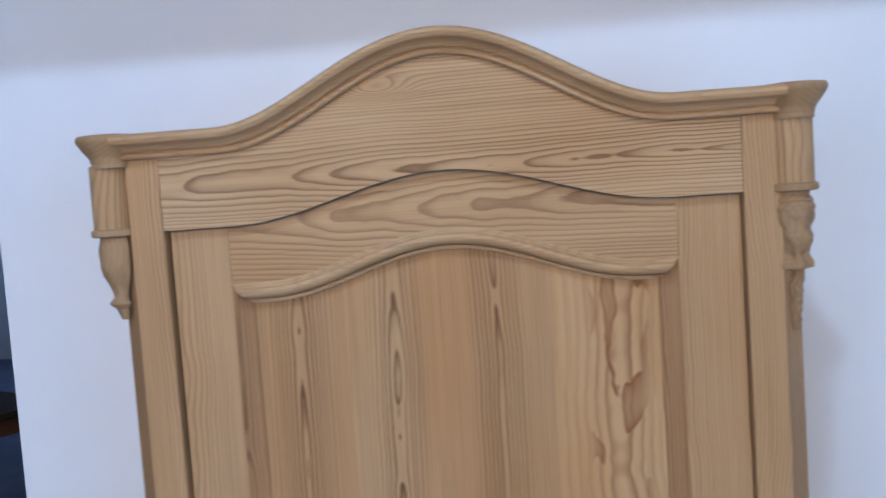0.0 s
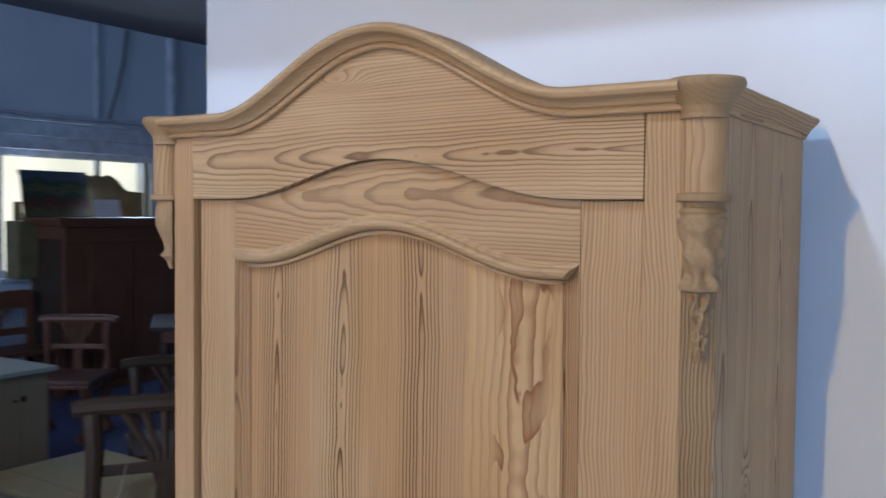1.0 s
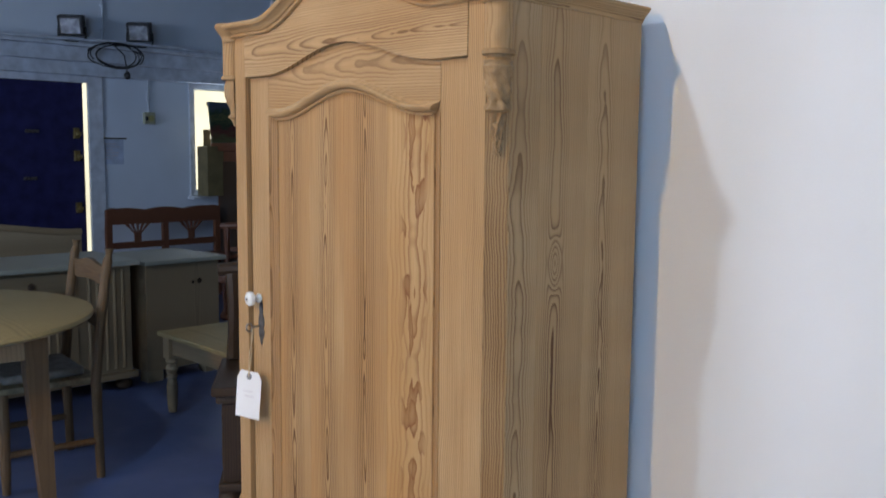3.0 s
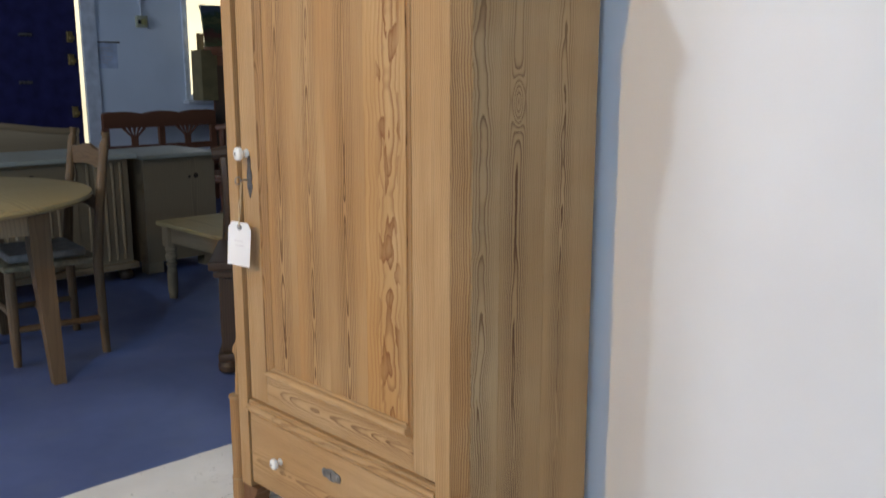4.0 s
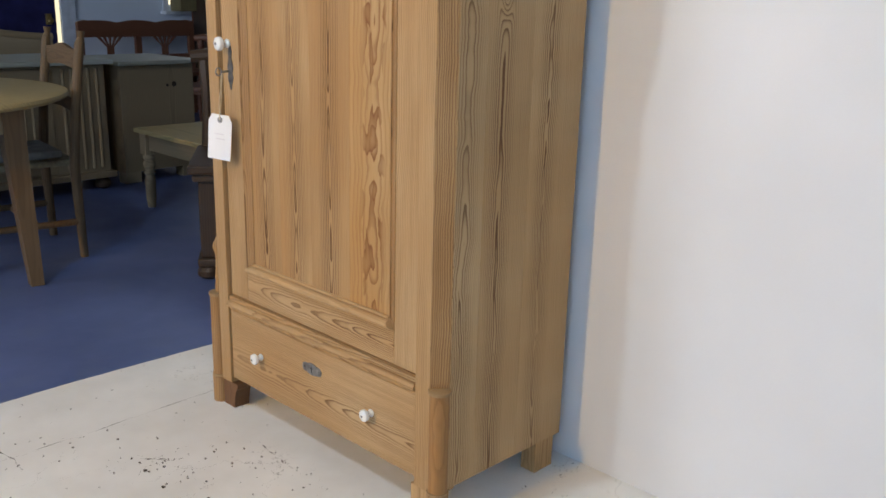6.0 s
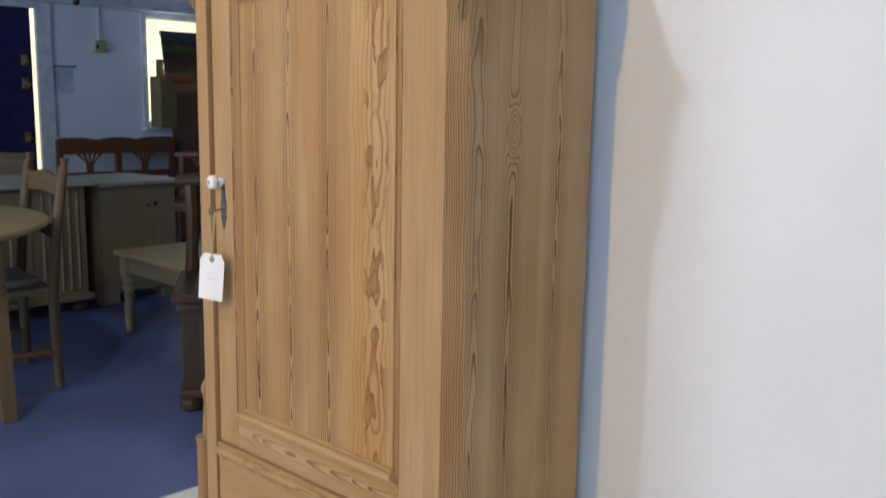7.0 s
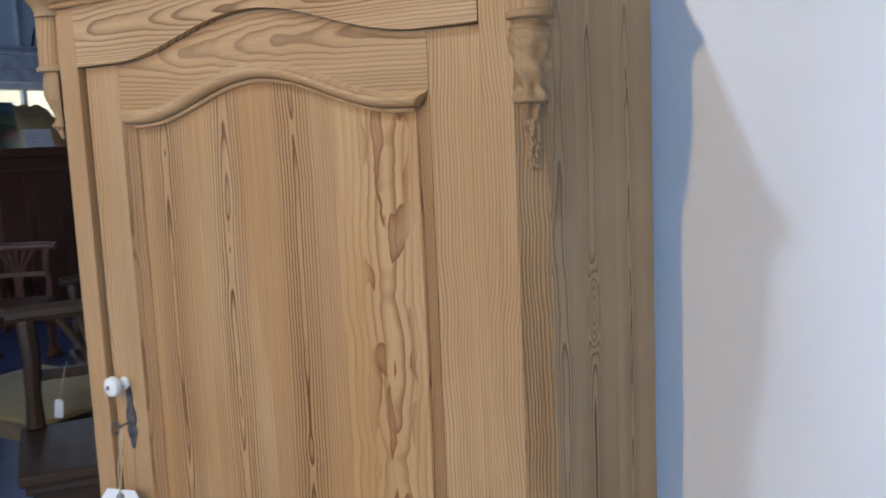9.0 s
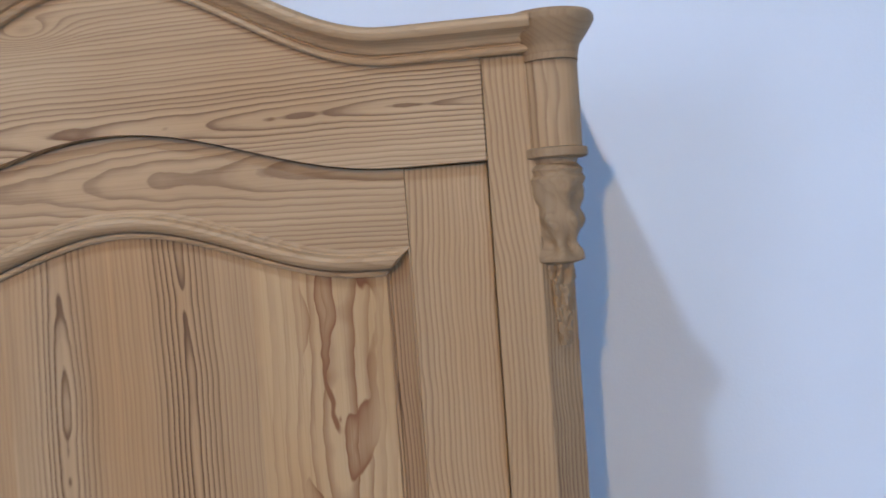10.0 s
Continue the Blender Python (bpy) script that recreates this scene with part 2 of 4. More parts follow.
def white_paint_floor():
    """White painted screed, scuffed to grey, with flecks of grit and chipped spots."""
    n = Net("white_painted_floor")
    co, xyz = n.place()
    broad, fine = n.noise(co, 3.2, 5, 0.6), n.noise(co, 95, 3)
    cells = n.nodes.new("ShaderNodeTexVoronoi")
    n.put(cells.inputs["Vector"], co)
    cells.inputs["Scale"].default_value = 26
    fleck = n.math("LESS_THAN", n.math("ADD", cells.outputs["Distance"], n.math("MULTIPLY", fine, 0.16)), 0.16)
    area = n.ramp(n.noise(co, 5.0, 2), [(0.50, 0.0), (0.60, 1.0)])
    hair = n.math("ABSOLUTE", n.math("SUBTRACT", n.noise(n.vec(n.math("MULTIPLY", xyz[0], 4.0), n.math("MULTIPLY", xyz[1], 2.2), 3.0), 1, 6, 0.6), 0.5))
    hair = n.math("MULTIPLY", n.math("LESS_THAN", hair, 0.0009), n.ramp(n.noise(co, 1.7, 1), [(0.52, 0.0), (0.58, 1.0)]))
    col = n.mix(n.ramp(broad, [(0.35, 0.0), (0.72, 1.0)]), (0.76, 0.76, 0.73), (0.88, 0.89, 0.87))
    col = n.mix(n.math("MULTIPLY", n.math("MAXIMUM", n.math("MULTIPLY", fleck, area), n.math("MULTIPLY", hair, 0.7)), 0.85), col, (0.07, 0.06, 0.05))
    n.bump(n.math("ADD", broad, n.math("MULTIPLY", fine, 0.3)), 0.3, 0.004)
    return n.done(col, n.math("ADD", n.math("MULTIPLY", broad, 0.3), 0.3), spec=0.45)


def blue_paint_floor():
    """Glossy blue floor paint, scuffed and dusty in drifts."""
    n = Net("blue_painted_floor")
    co, _ = n.place()
    broad, fine, drift = n.noise(co, 1.6, 5, 0.6), n.noise(co, 80, 3), n.noise(co, 6.0, 4)
    col = n.mix(n.ramp(broad, [(0.32, 0.0), (0.7, 1.0)]), (0.080, 0.115, 0.250), (0.125, 0.175, 0.370))
    col = n.mix(n.math("MULTIPLY", n.ramp(drift, [(0.5, 0.0), (0.75, 1.0)]), 0.25), col, (0.22, 0.26, 0.36))
    n.bump(n.math("ADD", broad, n.math("MULTIPLY", fine, 0.25)), 0.25, 0.003)
    return n.done(col, n.math("ADD", n.math("MULTIPLY", drift, 0.3), 0.22), spec=0.5)


wall_white = plaster_wall("white_plaster", (0.80, 0.80, 0.80))
# grey that puts the shade along the wall's top into the paint
shade_grey = plaster_wall("shade_grey_plaster", (0.40, 0.385, 0.365))
wall_far = plaster_wall("pale_blue_white_wall", (0.72, 0.79, 0.88), 1.5)
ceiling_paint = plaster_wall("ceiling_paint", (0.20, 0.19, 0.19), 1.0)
floor_white, floor_blue = white_paint_floor(), blue_paint_floor()
trim_paint = plain("white_gloss_trim", (0.66, 0.70, 0.76), 0.4)
trunk_paint = plain("grey_white_trunking", (0.60, 0.65, 0.72), 0.45)
navy_paint = plain("navy_door_paint", (0.022, 0.022, 0.095), 0.4, vary=0.2)
porcelain = plain("white_porcelain", (0.80, 0.79, 0.75), 0.12, vary=0.02, relief=0.0)
steel = plain("tarnished_steel", (0.30, 0.29, 0.28), 0.38, 0.9, 0.25, 60)
iron = plain("dark_iron", (0.17, 0.155, 0.14), 0.5, 0.7, 0.3, 60)
brass = plain("brass", (0.55, 0.40, 0.16), 0.35, 0.9, 0.15, 40)
card_paper = plain("white_card", (0.82, 0.81, 0.80), 0.6, vary=0.03, relief=0.03)
ink = plain("faded_ink", (0.60, 0.55, 0.60), 0.7, vary=0.1)
faint_ink = plain("pale_pencil", (0.70, 0.67, 0.68), 0.7, vary=0.08)
twine = plain("cotton_string", (0.62, 0.48, 0.30), 0.8)
black_metal = plain("black_metal", (0.018, 0.018, 0.020), 0.45, 0.3)
cable_black = plain("black_cable", (0.012, 0.012, 0.014), 0.5)
reflector = plain("floodlight_reflector", (0.50, 0.50, 0.48), 0.2, 0.7, 0.3, 14)
khaki_board = plain("khaki_card", (0.20, 0.155, 0.070), 0.7)
dark_board = plain("dark_board", (0.016, 0.013, 0.012), 0.6)
cream_plastic = plain("cream_plastic", (0.42, 0.42, 0.30), 0.4)
straw = plain("rush_seat", (0.33, 0.27, 0.16), 0.8, vary=0.2, scale=40, relief=0.5)
pad_cloth = plain("grey_seat_pad", (0.26, 0.25, 0.23), 0.85, vary=0.15, scale=25)
grit = plain("dark_grit", (0.11, 0.095, 0.08), 0.9, vary=0.3, scale=60)
crack_dark = plain("crack_dirt", (0.16, 0.15, 0.14), 0.9)


def glow(name, colour, strength, lo, hi):
    """Overcast daylight outside a window."""
    n = Net(name)
    co, _ = n.place()
    n.done((0.02, 0.02, 0.02), 0.9)
    n.put(n.bsdf.inputs["Emission Color"], n.mix(n.ramp(n.noise(co, 1.4, 3), [(lo, 0.0), (hi, 1.0)]), tuple(0.75 * c for c in colour), colour))
    n.bsdf.inputs["Emission Strength"].default_value = strength
    return n.mat


daylight = glow("overcast_daylight", (1.0, 0.97, 0.78), 1.7, 0.3, 0.6)


def painting_paint(name, sky_c, hill_c, field_c, red_c):
    """A loosely brushed landscape."""
    n = Net(name)
    co, xyz = n.place()
    daub = n.noise(n.vec(n.math("MULTIPLY", xyz[1], 9.0), n.math("MULTIPLY", xyz[2], 22.0), xyz[0]), 1, 4, 0.7)
    h = n.math("ADD", xyz[2], n.math("MULTIPLY", n.math("SUBTRACT", daub, 0.5), 0.30))
    col = n.ramp(n.math("DIVIDE", h, 0.42), [(0.05, field_c), (0.28, red_c), (0.45, hill_c), (0.60, field_c), (0.74, hill_c), (0.85, sky_c)])
    n.bump(daub, 0.4, 0.003)
    return n.done(col, 0.4)


oil_a = painting_paint("landscape_oil", (0.060, 0.085, 0.12), (0.020, 0.045, 0.022), (0.10, 0.11, 0.045), (0.11, 0.025, 0.022))
oil_b = painting_paint("green_landscape_oil", (0.10, 0.15, 0.17), (0.02, 0.07, 0.05), (0.06, 0.12, 0.05), (0.03, 0.06, 0.04))


# ---- builders ----
def thing(name, m, label, category, group="", kind=""):
    ob = new(name)
    ob.matrix_world = m
    ob.empty_display_size = 0.05
    return tagged(ob, label, category, group, kind)


def part(name, bm, material, parent=None, label="", origin=(0, 0, 0), smooth=False):
    """One bmesh as one object under a thing; origin: the heart of its timber."""
    me = bpy.data.meshes.new(name)
    bmesh.ops.translate(bm, verts=bm.verts, vec=-Vector(origin))
    bmesh.ops.recalc_face_normals(bm, faces=bm.faces)
    for f in bm.faces:
        f.smooth = smooth
    if smooth:
        for e in bm.edges:
            if len(e.link_faces) == 2 and e.calc_face_angle(0) > 0.50:
                e.smooth = False
    bm.to_mesh(me)
    bm.free()
    me.materials.append(material)
    ob = new(name, me)
    ob.location = origin
    ob.parent = parent
    return tagged(ob, label) if label else ob


def block(x0, x1, y0, y1, z0, z1, bevel=0.002, bm=None):
    """A box with softened edges."""
    out = bm or bmesh.new()
    r = bmesh.ops.create_cube(out, size=1.0, matrix=Matrix.Translation(((x0 + x1) / 2, (y0 + y1) / 2, (z0 + z1) / 2)) @ Matrix.Diagonal((x1 - x0, y1 - y0, z1 - z0, 1)))
    if bevel:
        edges = {e for v in r["verts"] for e in v.link_edges}
        bmesh.ops.bevel(out, geom=list(edges), offset=bevel, segments=2, affect="EDGES", profile=0.6)
    return out


def lathe(profile, centre=(0, 0, 0), n=24, axis="z", bm=None, lean=None):
    """A turned piece: profile of (radius, height) round an axis through centre."""
    out = bm or bmesh.new()
    turn = {"z": Matrix.Identity(3), "y": Matrix(((1, 0, 0), (0, 0, 1), (0, -1, 0))), "x": Matrix(((0, 0, 1), (0, 1, 0), (-1, 0, 0)))}[axis]
    rows = []
    for r, h in profile:
        row = []
        for i in range(n):
            w = 2 * math.pi * i / n
            p = turn @ Vector((r * math.cos(w), r * math.sin(w), h)) + Vector(centre)
            if lean:
                p += Vector(lean) * h
            row.append(out.verts.new(p))
        rows.append(row)
    for lo, hi in zip(rows, rows[1:]):
        for i in range(n):
            out.faces.new((lo[i], lo[(i + 1) % n], hi[(i + 1) % n], hi[i]))
    out.faces.new(rows[0][::-1])
    out.faces.new(rows[-1])
    return out


def slab(outline, y0, y1, plane="xz", bevel=0.0, bm=None):
    """An outline, sawn out of a board between two depths."""
    out = bm or bmesh.new()
    to = {"xz": lambda u, v, d: (u, d, v), "yz": lambda u, v, d: (d, u, v), "xy": lambda u, v, d: (u, v, d)}[plane]
    a = [out.verts.new(to(u, v, y0)) for u, v in outline]
    b = [out.verts.new(to(u, v, y1)) for u, v in outline]
    f0, f1 = out.faces.new(a), out.faces.new(b[::-1])
    k = len(a)
    for i in range(k):
        out.faces.new((a[i], b[i], b[(i + 1) % k], a[(i + 1) % k]))
    if bevel:
        edges = [e for e in f0.edges] + [e for e in f1.edges]
        bmesh.ops.bevel(out, geom=edges, offset=bevel, segments=2, affect="EDGES", profile=0.6)
    return out


def sweep(points, profile, y0, closed=False, bm=None, only=None):
    """A moulding along a line in an upright plane. profile: (outwards to the line's left, forwards)."""
    out = bm or bmesh.new()
    pts = [Vector(p) for p in points]
    k, rows = len(pts), []
    for i, p in enumerate(pts):
        back = pts[i - 1] if i or closed else None
        ahead = pts[(i + 1) % k] if i < k - 1 or closed else None
        d0 = (p - back).normalized() if back is not None else (ahead - p).normalized()
        d1 = (ahead - p).normalized() if ahead is not None else d0
        n0, n1 = Vector((-d0.y, d0.x)), Vector((-d1.y, d1.x))
        nn = (n0 + n1).normalized()
        nn /= max(0.35, nn.dot(n0))
        rows.append([out.verts.new((p.x + nn.x * o, y0 - f, p.y + nn.y * o)) for o, f in profile])
    m = len(profile)
    for i in only or range(k if closed else k - 1):
        lo, hi = rows[i], rows[(i + 1) % k]
        for j in range(m):
            out.faces.new((lo[j], lo[(j + 1) % m], hi[(j + 1) % m], hi[j]))
    if not closed:
        out.faces.new(rows[0])
        out.faces.new(rows[-1][::-1])
    return out


def tube(points, radius, n=8, bm=None):
    """A rod, wire or bent rail through points; radius: one, or one for each point."""
    out = bm or bmesh.new()
    pts = [Vector(p) for p in points]
    rows, side = [], None
    for i, p in enumerate(pts):
        d = (pts[min(i + 1, len(pts) - 1)] - pts[max(i - 1, 0)]).normalized()
        side = (side - d * side.dot(d)).normalized() if side else d.orthogonal().normalized()
        up = d.cross(side)
        r = radius[i] if isinstance(radius, (list, tuple)) else radius
        rows.append([out.verts.new(p + (side * math.cos(2 * math.pi * j / n) + up * math.sin(2 * math.pi * j / n)) * r) for j in range(n)])
    for lo, hi in zip(rows, rows[1:]):
        for j in range(n):
            out.faces.new((lo[j], lo[(j + 1) % n], hi[(j + 1) % n], hi[j]))
    out.faces.new(rows[0][::-1])
    out.faces.new(rows[-1])
    return out


def arch(x, half):
    """An even swell: 1 in the middle, 0 from half outwards."""
    return 0.5 * (1 + math.cos(math.pi * min(1.0, abs(x) / half)))


def spread(a, b, n):
    return [a + (b - a) * i / n for i in range(n + 1)]


# ---- the room ----
def setting(name, bm, material, label, category):
    return tagged(part(name, bm, material), label, category, kind="structure")


WALL_Y, FAR_X, SOUTH, NORTH, EAST, TOP = 0.510, -6.870, -6.0, 9.0, 4.6, 3.42
setting("floor_showroom", block(FAR_X - 0.2, EAST + 0.2, SOUTH - 0.2, NORTH + 0.2, -0.14, -0.002, 0), floor_blue, "scuffed glossy blue painted concrete showroom floor", "floor")
edge = [(EAST, SOUTH), (EAST, WALL_Y + 0.02)] + [(-0.895 + 0.012 * noise.noise((y * 1.7, 0.3, 0)) + 0.004 * noise.noise((y * 14, 0.9, 0)), y) for y in spread(WALL_Y + 0.02, SOUTH, 120)]
setting("floor_display", slab(edge, -0.02, 0.0, "xy"), floor_white, "white painted concrete floor with chips and fine cracks", "floor")
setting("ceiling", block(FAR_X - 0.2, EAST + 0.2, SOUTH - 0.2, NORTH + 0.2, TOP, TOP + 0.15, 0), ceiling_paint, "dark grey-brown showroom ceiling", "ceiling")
setting("wall_partition", block(-0.945, EAST, WALL_Y, WALL_Y + 0.11, 0, TOP, 0.003), wall_white, "smooth white painted partition wall behind the wardrobe", "wall")
setting("wall_east", block(EAST, EAST + 0.2, SOUTH, NORTH, 0, TOP, 0), wall_white, "plain white side wall", "wall")
setting("wall_south", block(FAR_X, EAST, SOUTH - 0.2, SOUTH, 0, TOP, 0), wall_white, "plain white wall across the aisle", "wall")
setting("wall_north", block(FAR_X, EAST, NORTH, NORTH + 0.2, 0, TOP, 0), wall_far, "plain bluish white end wall", "wall")
# box added out of view to shade the top band of the partition wall
setting("shade_box", block(-0.945, EAST, -0.20, WALL_Y - 0.002, 2.40, TOP - 0.002, 0.004), shade_grey, "unseen grey box added to shade the top of the partition wall", "bulkhead")


def crack(points, width):
    """A fine jagged crack, a filled line lying in the floor paint."""
    bm = bmesh.new()
    rows, k = [], len(points) * 10
    for i in range(k + 1):
        t = i / k * (len(points) - 1)
        j = min(int(t), len(points) - 2)
        p = Vector(points[j]).lerp(Vector(points[j + 1]), t - j)
        p += Vector((noise.noise((i * 0.35, 2.0, points[0][0])), noise.noise((i * 0.35, 7.0, points[0][1])))) * 0.006
        w = width * max(0.12, 0.25 + 2.4 * noise.noise((i * 0.31, 4.0, 1.0))) * min(1.0, 4 * min(i, k - i) / k + 0.15)
        d = Vector((points[-1][1] - points[0][1], points[0][0] - points[-1][0])).normalized()
        rows.append([bm.verts.new((p.x + d.x * s * w, p.y + d.y * s * w, 0.0012)) for s in (-1, 1)])
    for lo, hi in zip(rows, rows[1:]):
        bm.faces.new((lo[0], lo[1], hi[1], hi[0]))
    return bm


def chips(count, clusters):
    """Paint chips and grit lying on the floor, thickest in a few drifts."""
    bm = bmesh.new()
    r = random.Random(12)
    for _ in range(count):
        x, y, sx, sy, size = r.choice(clusters)
        x, y, w, q = r.gauss(x, sx), r.gauss(y, sy), r.random() * 6.3, 0.72 * size * (0.25 + 1.1 * r.random() ** 2.5)
        k = r.choice((4, 5, 6))
        ring_ = [(x + q * (0.5 + r.random()) * math.cos(w + 6.283 * i / k), y + q * (0.5 + 0.6 * r.random()) * math.sin(w + 6.283 * i / k)) for i in range(k)]
        slab(ring_, 0.0004, 0.0004 + 0.5 * q, "xy", 0, bm)
    return bm


tagged(part("floor_grit", chips(230, [(-0.14, -0.27, 0.13, 0.07, 0.0045), (-0.24, -0.34, 0.07, 0.04, 0.006), (-0.02, -0.13, 0.10, 0.05, 0.0035), (0.05, -0.45, 0.35, 0.22, 0.004), (-0.45, -0.5, 0.15, 0.25, 0.004), (0.62, 0.30, 0.10, 0.12, 0.003), (-0.5, 0.0, 0.2, 0.2, 0.0025)]), grit),
       "dark grit and paint chips scattered over the white floor", "grit", kind="stuff")
for pts, w in (([(-0.535, -2.2), (-0.533, -0.70), (-0.530, -0.40), (-0.545, 0.0), (-0.58, 0.20)], 0.0011),
               ([(-0.16, -0.068), (-0.06, -0.08), (0.03, -0.085)], 0.0018), ([(-0.30, -0.36), (-0.24, -0.30), (-0.22, -0.27)], 0.003),
               ([(-0.62, -0.62), (-0.50, -0.60), (-0.44, -0.61)], 0.002)):
    tagged(part("floor_crack", crack(pts, w), crack_dark), "thin dark jagged crack in the white floor paint", "crack", kind="structure")

# far wall with its door and two windows
DOOR, WIN_A, WIN_B = (1.38, 2.44, 0.0, 2.12), (3.40, 4.98, 1.06, 2.10), (5.88, 7.44, 0.93, 2.02)
far = bmesh.new()
cuts = [DOOR, WIN_A, WIN_B]
at = SOUTH
for y0, y1, z0, z1 in cuts:
    block(FAR_X - 0.2, FAR_X, at, y0, 0, TOP, 0, far)
    block(FAR_X - 0.2, FAR_X, y0, y1, z1, TOP, 0, far)
    if z0 > 0:
        block(FAR_X - 0.2, FAR_X, y0, y1, 0, z0, 0, far)
    at = y1
block(FAR_X - 0.2, FAR_X, at, NORTH, 0, TOP, 0, far)
setting("wall_far", far, wall_far, "bluish white painted showroom wall with marks", "wall")
tagged(part("backdrop", block(FAR_X - 0.9, FAR_X - 0.88, SOUTH, NORTH + 2, -0.5, 4.5, 0), daylight), "bright cream overcast daylight outside the windows", "backdrop", kind="structure")


def window(name, y0, y1, z0, z1, bars):
    w = thing(name, pose(0, 0, 0), "white-framed showroom window full of bright daylight", "window", kind="structure")
    t = 0.055
    part("window_frame", slab([(y0 - t, z0 - t), (y1 + t, z0 - t), (y1 + t, z0), (y0 - t, z0)], FAR_X - 0.08, FAR_X + 0.025, "yz"), trim_paint, w)
    part("window_frame", slab([(y0 - t, z1), (y1 + t, z1), (y1 + t, z1 + t), (y0 - t, z1 + t)], FAR_X - 0.08, FAR_X + 0.025, "yz"), trim_paint, w)
    for y in (y0 - t, y1):
        part("window_frame", block(FAR_X - 0.08, FAR_X + 0.024, y, y + t, z0 + 0.001, z1 - 0.001, 0.003), trim_paint, w)
    for y in bars:
        part("window_bar", block(FAR_X - 0.07, FAR_X - 0.02, y - 0.022, y + 0.022, z0 + 0.002, z1 - 0.002, 0.003), trim_paint, w)
    part("window_sill", block(FAR_X - 0.05, FAR_X + 0.11, y0 - 0.08, y1 + 0.08, z0 - 0.09, z0 - 0.057, 0.006), trim_paint, w)
    return w


window("window_1", *WIN_A, [4.40])
window("window_2", *WIN_B, [6.62])

door = thing("door_1", pose(0, 0, 0), "navy blue painted door standing slightly ajar in white frame", "door", kind="structure")
leaf = part("door_leaf", block(FAR_X - 0.075, FAR_X - 0.030, 1.40, 2.268, 0.01, 2.112, 0.004), navy_paint, door, "dark navy painted door leaf")
for y, z in ((1.80, 1.63), (1.77, 1.20)):
    part("door_bolt", block(FAR_X - 0.0302, FAR_X - 0.012, y - 0.07, y + 0.05, z - 0.014, z + 0.016, 0.005), iron, leaf, "small dark iron bolt").location = -Vector(leaf.location)
for y0, y1, z0, z1 in ((1.33, 1.40, 0, 2.16), (2.30, 2.44, 0, 2.16), (1.40, 2.30, 2.09, 2.16)):
    part("door_frame", block(FAR_X - 0.02, FAR_X + 0.022, y0, y1, z0, z1, 0.004), trim_paint, door)
for z in (1.62, 1.41, 0.92):
    part("door_lock", block(FAR_X - 0.03, FAR_X + 0.004, 2.165, 2.215, z - 0.05, z + 0.05, 0.006), brass, door, "worn brass lock plate")
    part("door_knob", lathe([(0.012, 0.0), (0.012, 0.02), (0.024, 0.03), (0.024, 0.042), (0.008, 0.05)], (FAR_X + 0.004, 2.19, z - 0.01), 14, "x"), brass, door, "small brass knob", smooth=True)

# trunking along the far wall, its cables and conduits
tr = thing("wall_trunking", pose(0, 0, 0), "grey-white boxed service trunking with ledge along the wall", "trunking", kind="structure")
part("lower_box", block(FAR_X + 0.001, FAR_X + 0.10, SOUTH + 0.1, NORTH - 0.1, 2.155, 2.2745, 0.006), trunk_paint, tr)
part("upper_box", block(FAR_X + 0.001, FAR_X + 0.16, SOUTH + 0.1, NORTH - 0.1, 2.275, 2.4045, 0.006), trunk_paint, tr)
part("ledge", block(FAR_X + 0.001, FAR_X + 0.24, SOUTH + 0.1, NORTH - 0.1, 2.405, 2.435, 0.005), trunk_paint, tr)
part("pipe", tube([(FAR_X + 0.20, y, 2.465 + 0.008 * math.sin(y * 3)) for y in spread(SOUTH + 0.1, NORTH - 0.1, 60)], 0.016), trunk_paint, tr)


def conduit(y, z0, z1, r=0.011, material=trunk_paint, label="thin painted conduit running up the wall"):
    p = thing("conduit", pose(FAR_X, y, 0), label, "conduit")
    part("pipe", tube([(0.018, 0, z0), (0.018, 0.004, (z0 + z1) / 2), (0.018, 0, z1)], r), material, p)
    for z in spread(z0 + 0.12, z1 - 0.12, 3):
        part("clip", block(0.0, 0.034, -0.018, 0.018, z - 0.008, z + 0.008, 0.003), trunk_paint, p)


conduit(2.46, 2.48, TOP - 0.01)
conduit(4.36, 2.48, TOP - 0.01, 0.02)
conduit(2.90, 1.84, 2.15, 0.009)
conduit(5.25, 2.48, TOP - 0.01, 0.05, trunk_paint, "thick boxed pipe running up to the ceiling")
hose = thing("hanging_cable", pose(FAR_X, 4.60, 0), "black cable looped down the upper wall", "cable")
part("cord", tube([(0.03, 0.10, TOP - 0.02), (0.03, 0.06, 3.1), (0.04, -0.02, 2.8), (0.06, -0.10, 2.62), (0.10, -0.16, 2.50)], 0.012), cable_black, hose)


